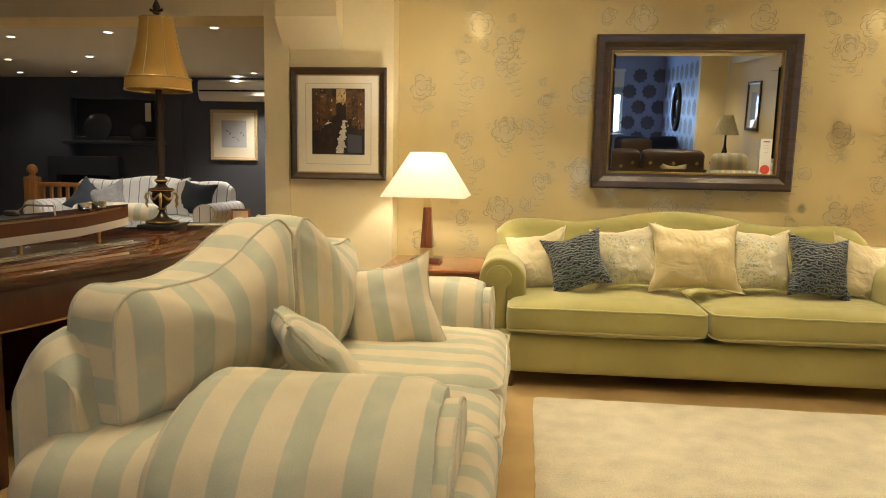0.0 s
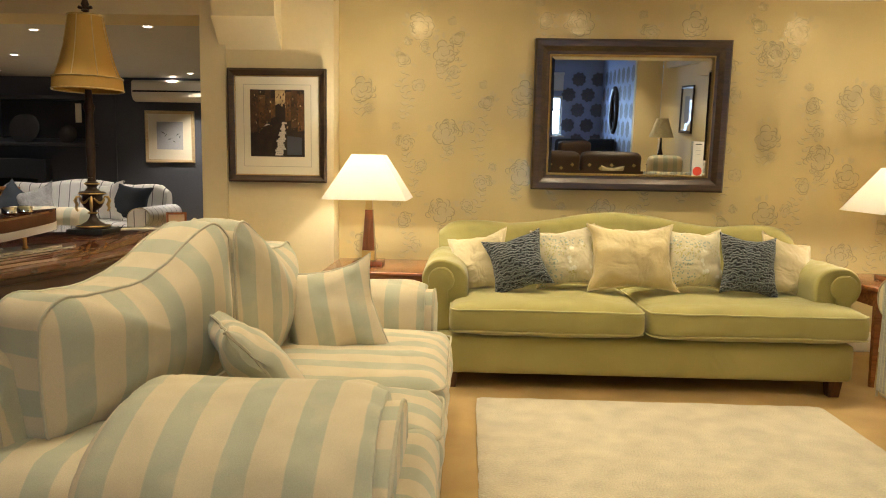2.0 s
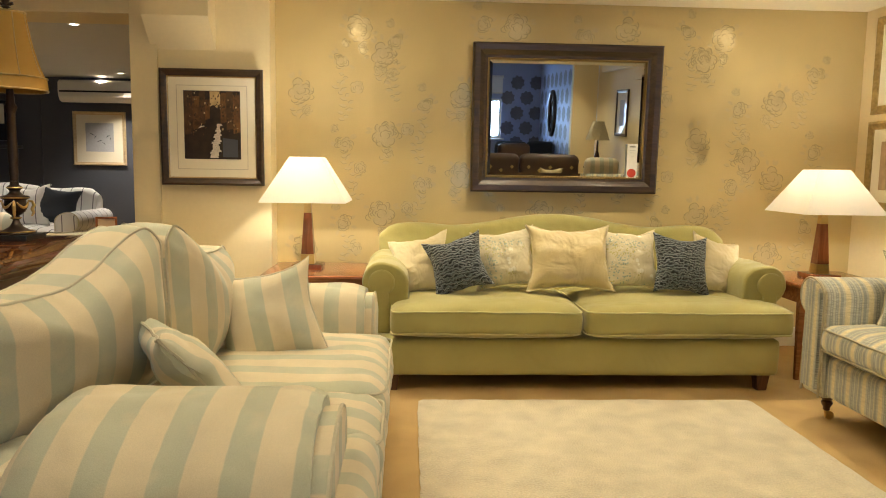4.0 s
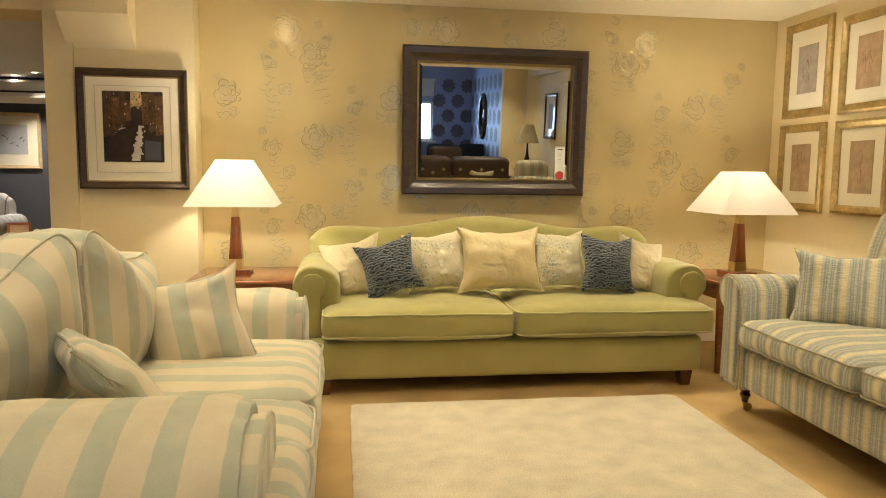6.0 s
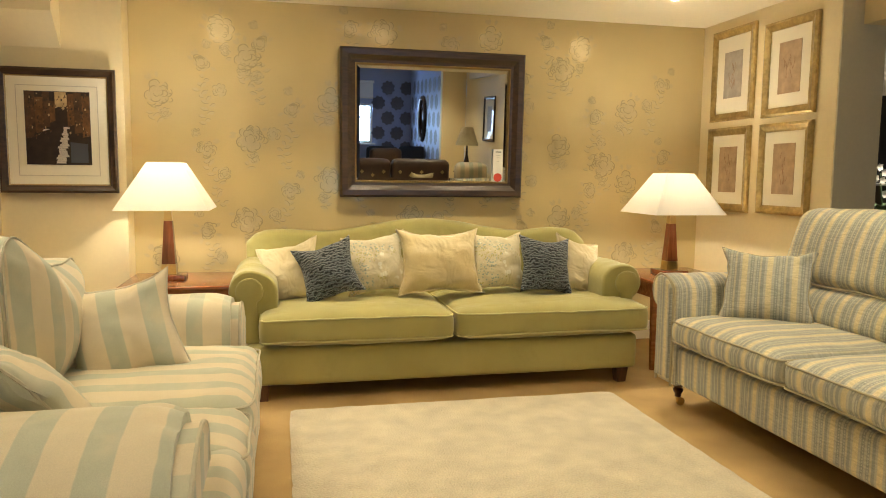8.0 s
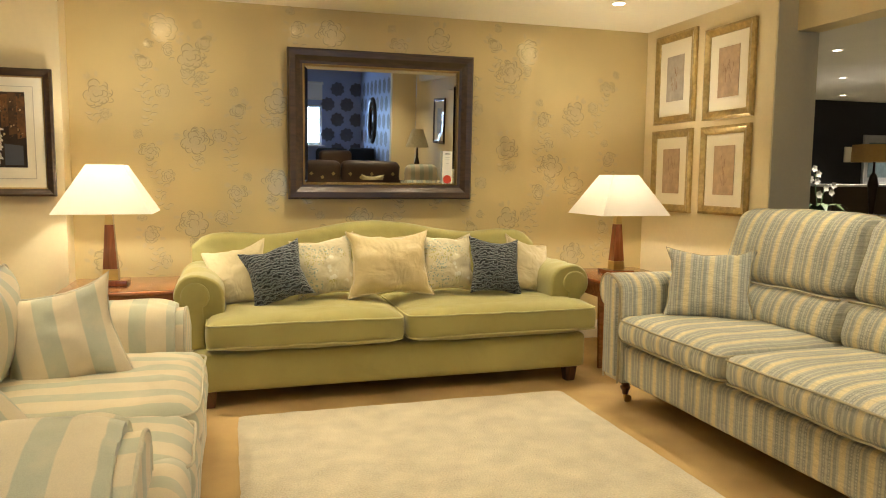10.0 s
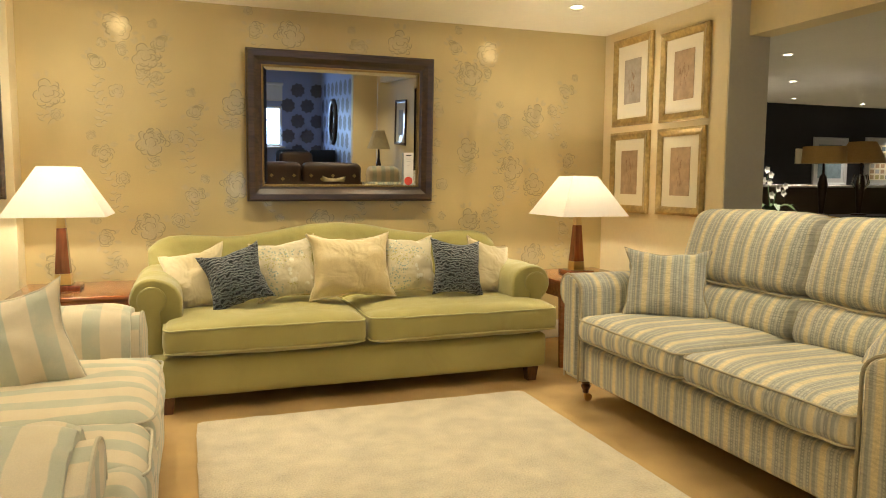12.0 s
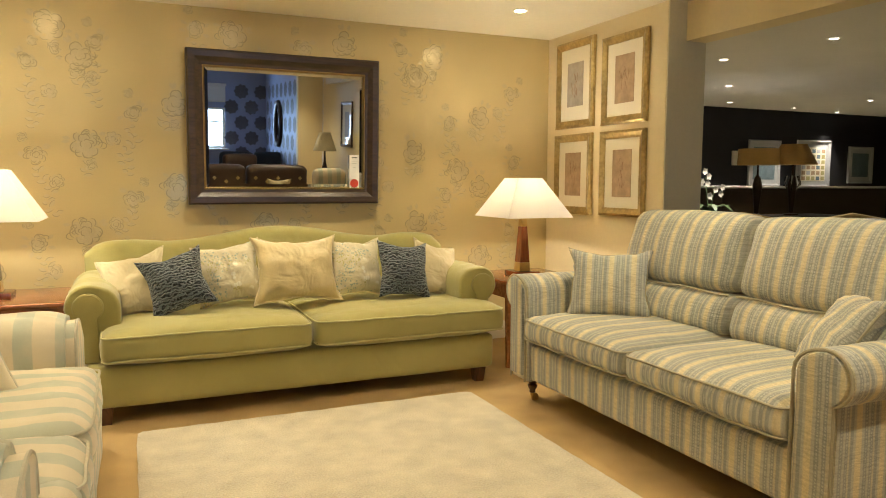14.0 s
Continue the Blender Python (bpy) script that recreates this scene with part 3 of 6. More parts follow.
def scroll_arm(parent, side, x_inner, thick, top, radius, low, y0, y1, cloth, pipe, wob=0.004, seed=0.0, roomy=0.75, bulge=0.012, disc=False):
    o = roll_outline(0, thick, top, radius, low, overhang=roomy)
    o = [(side * (x_inner + a), b) for a, b in o]
    arm = part("arm", drawn(o, y0 + bulge, y1 - bulge, 14, "y", bulge, wob, seed), cloth, parent, u=1, v=2)
    if disc:
        # the roll ends in a small round facing on a narrow stem
        c, r = (side * (x_inner + thick * roomy), top - radius), radius * 0.62
        ring = [(c[0] + r * math.cos(t), c[1] + r * math.sin(t)) for t in [math.radians(-60 + 300 * k / 20) for k in range(21)]]
        stem = [(c[0] - r * 0.62, low), (c[0] + r * 0.62, low)]
        front = part("arm_front", drawn(ring + stem, y0 - 0.016, y0 + 0.01, 1, "y", 0.008, 0.0, seed), cloth, arm, u=0, v=2)
        part("piping", tube([(a, y0 - 0.018, b) for a, b in stem[1:] + ring + stem[:1]], 0.0045), pipe, front)
        return arm
    cx = sum(a for a, b in o) / len(o)
    cz = sum(b for a, b in o) / len(o)
    inner = [(cx + (a - cx) * 0.80, cz + (b - cz) * 0.93) for a, b in o]
    part("arm_front", prism(inner, y0 - 0.022, y0 + 0.01, "y", 0.006), cloth, arm, u=0, v=2)
    rim = [Vector((cx + (a - cx) * 0.955, y0 - 0.012, cz + (b - cz) * 0.985)) for a, b in o[1:-1]]
    part("piping", tube([Vector((rim[0].x, rim[0].y, low))] + rim + [Vector((rim[-1].x, rim[-1].y, low))], 0.006), pipe, arm)
    return arm


def seat_cushion(parent, x0, x1, y0, y1, z0, z1, cloth, pipe, crown, wob, seed, r=0.045, name="seat_cushion"):
    sx, sy, sz = x1 - x0, y1 - y0, z1 - z0
    m = Matrix.Translation(((x0 + x1) / 2, (y0 + y1) / 2, (z0 + z1) / 2))
    c = part(name, moved(softbox(sx, sy, sz, r, crown, 18, wob, seed, 0.012), m), cloth, parent, u=0, v=1)
    for s in (-1, 1):
        path = crowned(rect_path(sx - 0.012, sy - 0.004, r, s * (sz / 2 - r * 0.35)), sx, sy, crown)
        path = [p + wob * noise.noise_vector(p * 7 + Vector((seed, 3 * seed, 0))) + Vector((0, 0.012 * (1 if p.y > 0 else -1) * max(0, 1 - (2 * p.z / sz) ** 2) * abs(2 * p.y / sy), 0)) for p in path]
        part("piping", moved(tube(path, 0.0046, 6, True), m), pipe, c)
    return c


def camel(x, half, mid, end, power=2.2):
    """Height of a serpentine back at x."""
    t = abs(x) / half
    s = 0.5 + 0.5 * math.cos(math.pi * min(1, t / 0.62))
    drop = max(0, (t - 0.86) / 0.14)
    return end + (mid - end) * s + 0.016 * math.sin(math.pi * max(0, min(1, (t - 0.6) / 0.4))) - 0.06 * drop ** 3


def back_panel(half, z0, mid, end, y_low, y_top, thick, n=40, wob=0.003, seed=0.0, shape=camel):
    """A raked back: its top follows a shaped line, and its edges are round."""
    bm = bmesh.new()
    cols = []
    for i in range(n + 1):
        x = -half + 2 * half * i / n
        top = shape(x, half, mid, end)
        prof = []
        for k in range(9):
            f = k / 8
            prof.append((y_low + (y_top - y_low) * f, z0 + (top - thick * 0.5 - z0) * f))
        c = (y_top + thick / 2, top - thick * 0.5)
        for k in range(1, 8):
            a = math.pi - math.pi * k / 8
            prof.append((c[0] + thick / 2 * math.cos(a), c[1] + thick / 2 * math.sin(a)))
        prof.append((y_top + thick, top - thick * 0.5))
        prof.append((y_top + thick, z0))
        cols.append([bm.verts.new(Vector((x, y, z)) + wob * noise.noise_vector(Vector((x * 6 + seed, y * 6, z * 6)))) for y, z in prof])
    for A, B in zip(cols, cols[1:]):
        for k in range(len(A)):
            bm.faces.new((A[k], A[(k + 1) % len(A)], B[(k + 1) % len(A)], B[k]))
    bm.faces.new(cols[0])
    bm.faces.new(cols[-1])
    bmesh.ops.recalc_face_normals(bm, faces=bm.faces)
    return bm


def block_foot(parent, x, y, h, w=0.07):
    part("leg", moved(lathe([(w * 0.36, 0), (w * 0.5, h)], square=True), pose(x, y, 0)), M_LEG, parent)


# green camel-back sofa against the papered wall
green = thing("green_sofa", pose(0.885, 3.6, 0), "long olive-green camel-back sofa with two seat cushions", "sofa")
for x in (-0.985, 0.985):
    for y in (0.08, 0.86):
        block_foot(green, x, y, 0.09)
part("base", moved(softbox(2.13, 0.92, 0.20, 0.03, 0, 14, 0.003, 2.0), pose(0, 0.49, 0.18)), M_GREEN, green)
part("back", back_panel(1.09, 0.25, 0.878, 0.80, 0.70, 0.86, 0.12, wob=0.004), M_GREEN, green)
for s in (-1, 1):
    scroll_arm(green, s, 0.905, 0.19, 0.655, 0.105, 0.28, 0.17, 0.86, M_GREEN, M_GREEN, wob=0.006, seed=s, bulge=0.02, disc=True)
    seat_cushion(green, *((0.005, 1.115) if s > 0 else (-1.0, -0.005)), -0.02, 0.72, 0.30, 0.445, M_GREEN, M_PIPE, 0.035, 0.006, 3.0 + s)


def scatter(name, w, h, t, cloth, m, label, pipe=None, seed=1.0, sag=0.03, axis=0, pinch=0.16, wob=0.019, group=""):
    c = thing(name, m, label, "cushion", group)
    cover = part("cover", pillow(w, h, t, 20, pinch, wob, seed, sag), cloth, c, u=axis, v=2 - axis)
    if pipe:
        part("piping", tube(pillow_rim(w, h, 10, pinch, wob, seed, sag), 0.005, 6, True), pipe, cover)
    return c


# duck-egg striped sofa, side on, with loose back cushions
duck = thing("striped_sofa", pose(-0.12, 2.34, 0, 0, 0, 90), "duck-egg and cream striped loose-cover sofa, camel-backed", "sofa")
part("base", moved(softbox(2.06, 0.90, 0.33, 0.035, 0, 14, 0.006, 5.0), pose(0, 0.435, 0.175)), M_STRIPE, duck, u=0, v=2)
part("back", back_panel(0.86, 0.05, 0.78, 0.72, 0.84, 0.92, 0.16, wob=0.006, seed=3.0), M_STRIPE, duck, u=lambda c: c.x + c.y, v=2)


def smooth_line(knots, per=4, closed=False):
    """Points along a rounded line through the knots."""
    out, k = [], len(knots)
    for i in range(k if closed else k - 1):
        p = [Vector(knots[(i + d) % k] if closed else knots[max(0, min(k - 1, i + d))]) for d in (-1, 0, 1, 2)]
        for q in range(per):
            t = q / per
            out.append(0.5 * (2 * p[1] + (p[2] - p[0]) * t + (2 * p[0] - 5 * p[1] + 4 * p[2] - p[3]) * t * t + (3 * p[1] - p[0] - 3 * p[2] + p[3]) * t ** 3))
    return out if closed else out + [Vector(knots[-1])]


def crease(p, seed):
    """Slack in a loose cover: soft hollows and a few narrow puckers."""
    q = p * 5 + Vector((seed, 0, 2 * seed))
    pucker = max(0, 0.32 - abs(noise.noise(Vector((p.x * 10, p.y * 3.5, p.z * 10 + seed))))) / 0.32
    return 0.008 * noise.noise_vector(q) + Vector((0, 0, -0.006 * pucker ** 3))


def slipcover_arm(parent, side, y0, y1, seed):
    """A broad padded arm in a loose cover, falling softly outwards, with a separate front facing."""
    knots = [(0.60, 0.02), (0.60, 0.30), (0.60, 0.50), (0.61, 0.575), (0.65, 0.625), (0.72, 0.648), (0.80, 0.645), (0.88, 0.628), (0.96, 0.596), (1.03, 0.55), (1.075, 0.48), (1.09, 0.40), (1.075, 0.33), (1.04, 0.28), (1.03, 0.18), (1.03, 0.02)]
    o = [(side * p.x, p.y) for p in smooth_line(knots)]
    bm = bmesh.new()
    rings, c = [], Vector((side * 0.82, 0.36))
    n = 34
    for i in range(n + 7):
        f = min(1, i / n)
        # rounded back end: rings shrink towards the middle
        e = max(0, i - n) / 6
        s, off = 1 - 0.30 * (1 - math.cos(math.pi / 2 * e)), 0.09 * math.sin(math.pi / 2 * e)
        g = max(0, 1 - f / 0.14)
        ring = []
        for a, b in o:
            q = c + (Vector((a, b)) - c) * (s - 0.065 * g * g)
            p = Vector((q.x, y0 + (y1 - y0) * f + off, q.y))
            p += crease(p, seed)
            # puckers where the cover is gathered to the front edge
            p.z -= 0.012 * math.exp(-(f / 0.12) ** 2) * max(0, math.sin(q.x * 60 + seed)) * (1 if q.y > 0.4 else 0)
            ring.append(bm.verts.new(p))
        rings.append(ring)
    for A, B in zip(rings, rings[1:]):
        for k in range(len(o)):
            bm.faces.new((A[k], A[(k + 1) % len(o)], B[(k + 1) % len(o)], B[k]))
    bm.faces.new(rings[0])
    bm.faces.new(rings[-1])
    bmesh.ops.recalc_face_normals(bm, faces=bm.faces)
    arm = part("arm", bm, M_STRIPE, parent, u=lambda c: c.y + 0.018, v=2)
    face = [(c.x + (a - c.x) * 0.80, 0.02 if b < 0.03 else c.y + (b - c.y) * 0.86) for a, b in o]
    front = part("arm_front", drawn(face, y0 - 0.03, y0 + 0.03, 2, "y", 0.012, 0.004, seed), M_STRIPE, arm, u=lambda c: c.x * 0.9 + 0.02, v=2)
    part("piping", tube([Vector((a, y0 - 0.036, b)) for a, b in face[2:-2]], 0.0055), M_STRIPEPIPE, front)
    return arm


for s in (-1, 1):
    slipcover_arm(duck, s, 0.085, 0.60, 7 + s)
    part("arm_rear", moved(softbox(0.42, 0.42, 0.50, 0.13, 0.0, 14, 0.008, 15 + s), pose(s * 0.79, 0.85, 0.27)), M_STRIPE, duck, u=1, v=2)
    seat_cushion(duck, *((-0.196, 0.60) if s > 0 else (-0.60, -0.204)), -0.03, 0.66, 0.31, 0.475, M_STRIPE, M_STRIPEPIPE, 0.02, 0.010, 9.0 + s, r=0.065)
# the nose of the T-shaped cushion that runs on before the near arm
part("seat_cushion", moved(softbox(0.50, 0.14, 0.165, 0.06, 0.006, 12, 0.008, 21.0), pose(-0.77, 0.038, 0.392)), M_STRIPE, duck, u=0, v=2)


def shoulder(g, high, lowz):
    """Top of a swept back cushion: low end at 0, peak at 1."""
    return lowz + (high - lowz) * (0.5 - 0.5 * math.cos(math.pi * min(1, max(0, (g - 0.36) / 0.58))))


def loose_back(parent, x0, x1, z0, high, lowz, peak_at_x0, t, y, rake, cloth, pipe, seed, turn=0.0):
    """A boxed back cushion: two puffed panels with a border strip between two piped seams; its top sweeps up to a peak."""
    w = x1 - x0
    prof = [(0.03, z0 + 0.01), (0.0, z0 + 0.07), (0.0, lowz - 0.09), (0.025, lowz - 0.025), (0.09, lowz + 0.004)]
    prof += [(g, shoulder(g, high, lowz)) for g in (0.2, 0.32, 0.44, 0.56, 0.68, 0.80, 0.90)]
    prof += [(0.97, high - 0.03), (1.0, high - 0.10), (1.0, z0 + 0.07), (0.96, z0 + 0.01), (0.75, z0 - 0.005), (0.5, z0 - 0.008), (0.25, z0 - 0.005)]
    line = [Vector((x1 - w * p.x if peak_at_x0 else x0 + w * p.x, p.y)) for p in smooth_line(prof, 4, True)]
    k = len(line)
    mid = Vector(((x0 + x1) / 2, (z0 + lowz) / 2 + 0.03))

    def place(q, dy):
        p = Vector((q.x, y + rake * (q.y - z0) + dy, q.y))
        return p + 0.007 * noise.noise_vector(p * 6 + Vector((seed, 0, seed))) + 0.003 * noise.noise_vector(p * 17)
    holder = None
    for side in (-1, 1):
        bm = bmesh.new()
        rings = []
        for i in range(11):
            f = 1 - i / 10
            puff = 0.095 * (1 - f ** 2.6) * (1 if side < 0 else 0.4)
            rings.append([bm.verts.new(place(mid + (q - mid) * f, side * (t / 2 + puff))) for q in line] if f else [bm.verts.new(place(mid, side * (t / 2 + puff)))])
        for A, B in zip(rings, rings[1:]):
            for q in range(k):
                bm.faces.new((A[q], A[(q + 1) % k], B[(q + 1) % k], B[q]) if len(B) > 1 else (A[q], A[(q + 1) % k], B[0]))
        bmesh.ops.recalc_face_normals(bm, faces=bm.faces)
        if bm.faces[0].normal.y * side < 0:
            bmesh.ops.reverse_faces(bm, faces=bm.faces)
        ob = part("back_cushion" if holder is None else "rear_panel", bm, cloth, holder or parent, u=lambda c: c.x + 0.03 * seed, v=2)
        if holder is None:
            holder = ob
            holder.matrix_basis = pose(0, 0, 0, 0, 0, turn)
        part("piping", tube([place(q, side * (t / 2 + 0.002)) for q in line], 0.0042, 6, True), pipe, holder)
    bm = bmesh.new()
    along = bm.verts.layers.float.new("u")
    rows, run = [], 0.0
    for i in range(k + 1):
        q = line[i % k]
        run += (line[i % k] - line[i - 1]).length if i else 0
        row = []
        for dy in (-0.5, -0.25, 0, 0.25, 0.5):
            swell = mid + (q - mid) * (1 + 0.03 * (1 - 4 * dy * dy))
            p = bm.verts.new(place(swell, dy * t))
            p[along] = run
            row.append(p)
        rows.append(row)
    for A, B in zip(rows, rows[1:]):
        for q in range(4):
            bm.faces.new((A[q], A[q + 1], B[q + 1], B[q]))
    bmesh.ops.recalc_face_normals(bm, faces=bm.faces)
    part("border", bm, cloth, holder, v=1)
    return holder


loose_back(duck, -0.14, 0.56, 0.44, 0.965, 0.83, True, 0.15, 0.70, 0.02, M_STRIPE, M_STRIPEPIPE, 2.0)
loose_back(duck, -1.03, -0.34, 0.50, 0.965, 0.825, False, 0.145, 0.635, 0.02, M_STRIPE, M_STRIPEPIPE, 4.0, -18)

# blue and straw striped sofa on castors
blue = thing("blue_striped_sofa", pose(1.86, 2.33, 0, 0, 0, -90), "slate-blue and straw striped sofa with scroll arms on castors", "sofa")
part("base", moved(softbox(1.82, 0.87, 0.195, 0.03, 0, 14, 0.003, 2.0), pose(0, 0.475, 0.2305)), M_BLUE, blue, u=0, v=2)
part("back", back_panel(0.83, 0.25, 0.97, 0.96, 0.72, 0.86, 0.12, shape=lambda x, h, m, e: m - 0.05 * max(0, (abs(x) / h - 0.9) / 0.1) ** 2), M_BLUE, blue, u=0, v=2)
for s in (-1, 1):
    scroll_arm(blue, s, 0.80, 0.20, 0.675, 0.085, 0.13, 0.02, 0.90, M_BLUE, M_BLUEPIPE, 0.003, 11 + s, 0.6)
    seat_cushion(blue, *((0.003, 0.80) if s > 0 else (-0.80, -0.003)), -0.01, 0.70, 0.35, 0.475, M_BLUE, M_BLUEPIPE, 0.03, 0.005, 13.0 + s)
    x0, x1 = (0.004, 0.80) if s > 0 else (-0.80, -0.004)
    for k, (z0, z1) in enumerate(((0.47, 0.665), (0.66, 1.005))):
        bm = softbox(x1 - x0, 0.17, z1 - z0, 0.06, 0.0, 16, 0.006, 20 + s + 3 * k, 0.03)
        for p in bm.verts:
            p.co.y += 0.60 + 0.30 * (p.co.z + (z1 + z0) / 2 - 0.47)
            p.co.z += (z0 + z1) / 2 + (0.012 * (1 - (2 * p.co.x / (x1 - x0)) ** 2) if k and p.co.z > 0 else 0)
            p.co.x += (x0 + x1) / 2
        part("back_cushion", bm, M_BLUE, blue, u=0, v=2)
    part("piping", tube([(x0 + 0.02 + (x1 - x0 - 0.04) * i / 12, 0.575, 0.662 + 0.004 * math.sin(i)) for i in range(13)], 0.006), M_BLUEPIPE, blue)
    for y in (0.10, 0.86):
        leg = part("leg", moved(lathe([(0.012, 0.045), (0.017, 0.05), (0.015, 0.06), (0.024, 0.075), (0.027, 0.085), (0.018, 0.096), (0.030, 0.108), (0.032, 0.118), (0.026, 0.126), (0.034, 0.13), (0.034, 0.14)], 20), pose(s * 0.88, y, 0)), M_LEG, blue)
        part("castor", merge(moved(lathe([(0.02, -0.008), (0.022, -0.004), (0.022, 0.004), (0.02, 0.008)], 18), pose(s * 0.88, y + 0.014, 0.022, 0, 90, 0)), moved(lathe([(0.007, 0), (0.012, 0.012), (0.013, 0.03)], 12), pose(s * 0.88, y, 0.024))), M_BRASS, leg, "small brass castor")

# ---- things in the main room ----
def rug():
    bm = bmesh.new()
    nx, ny = 60, 70
    x0, x1, y0, y1 = 0.03, 1.715, 1.05, 3.47
    rows = []
    for j in range(ny + 1):
        row = []
        for i in range(nx + 1):
            x, y = x0 + (x1 - x0) * i / nx, y0 + (y1 - y0) * j / ny
            e = 0.006 * noise.noise(Vector((x * 14, y * 14, 0)))
            h = 0.017 + 0.001 * noise.noise(Vector((x * 5, y * 5, 2))) + 0.002 * noise.noise(Vector((x * 20, y * 20, 4)))
            if i in (0, nx):
                x += e
                h -= 0.008
            if j in (0, ny):
                y += e
                h -= 0.008
            row.append(bm.verts.new((x, y, h)))
        rows.append(row)
    for A, B in zip(rows, rows[1:]):
        for i in range(nx):
            bm.faces.new((A[i], A[i + 1], B[i + 1], B[i]))
    rim = [e for e in bm.edges if len(e.link_faces) == 1]
    new_edges = bmesh.ops.extrude_edge_only(bm, edges=rim)["geom"]
    for p in new_edges:
        if isinstance(p, bmesh.types.BMVert):
            p.co.z = 0.001
    bmesh.ops.recalc_face_normals(bm, faces=bm.faces)
    return solid("rug", bm, M_RUG, "cream short-pile wool rug lying on the carpet", "rug")


rug()


def side_table(x, y, w, d, h, label):
    t = thing("side_table", pose(x, y, 0), label, "table", "side tables")
    part("tabletop", moved(box(-w / 2, w / 2, -d / 2, d / 2, h - 0.022, h, 0.006, 3), Matrix()), M_CHERRY, t)
    part("apron", box(-w / 2 + 0.03, w / 2 - 0.03, -d / 2 + 0.03, d / 2 - 0.03, h - 0.11, h - 0.023, 0.003), M_CHERRY, t)
    for sx in (-1, 1):
        for sy in (-1, 1):
            part("leg", moved(lathe([(0.011, 0), (0.019, h - 0.023)], square=True), pose(sx * (w / 2 - 0.04), sy * (d / 2 - 0.04), 0)), M_CHERRY, t)
    return t


side_table(2.42, 4.11, 0.58, 0.58, 0.545, "square cherry-wood side table with tapered legs")
side_table(-0.53, 4.12, 0.58, 0.58, 0.57, "cherry-wood side table tucked between two sofas")


def frustum(b, t, h, thick=0.003):
    """An open four-sided shade with thin walls."""
    bm = bmesh.new()
    rows = [(b, 0), (t, h), (t - thick, h), (b - thick, 0)]
    rings = [[bm.verts.new((sx * r, sy * r, z)) for sx, sy in ((-1, -1), (1, -1), (1, 1), (-1, 1))] for r, z in rows]
    rings.append(rings[0])
    for A, B in zip(rings, rings[1:]):
        for j in range(4):
            bm.faces.new((A[j], A[(j + 1) % 4], B[(j + 1) % 4], B[j]))
    bmesh.ops.recalc_face_normals(bm, faces=bm.faces)
    return bm


def table_lamp(x, y, z, turn=0.0):
    l = thing("table_lamp", pose(x, y, z, 0, 0, turn), "lit table lamp, tapered wood and brass stem, square ivory shade", "lamp", "table lamps")
    part("foot", moved(box(-0.085, 0.085, -0.085, 0.085, 0, 0.028, 0.004), Matrix()), M_LAMPWOOD, l)
    part("collar", lathe([(0.039, 0.029), (0.036, 0.085)], square=True), M_BRASS, l, "brass collar", smooth=False)
    part("stem", lathe([(0.0355, 0.0855), (0.021, 0.32)], square=True), M_LAMPWOOD, l, smooth=False)
    part("neck", lathe([(0.0215, 0.3205), (0.017, 0.385)], square=True), M_BRASS, l, "brass top of the stem", smooth=False)
    part("bulb_holder", lathe([(0.012, 0.3855), (0.014, 0.43), (0.010, 0.44)], 14), M_WHITE, l)
    part("bulb", lathe([(0.010, 0.441), (0.024, 0.47), (0.03, 0.50), (0.022, 0.525), (0.004, 0.535)], 14), M_GLOBE, l)
    part("shade", moved(frustum(0.235, 0.09, 0.25), pose(0, 0, 0.385)), M_SHADE, l, "ivory cloth shade", smooth=False)
    for s in (-1, 1):
        part("shade_spider", tube([(0, 0, 0.44), (s * 0.088, 0, 0.632)], 0.002, 5), M_BRASS, l)
    bulb("table_lamp_light", l.matrix_world @ Vector((0, 0, 0.56)), LAMP_W)
    return l


table_lamp(2.40, 4.10, 0.5455)
table_lamp(-0.60, 4.14, 0.5705)


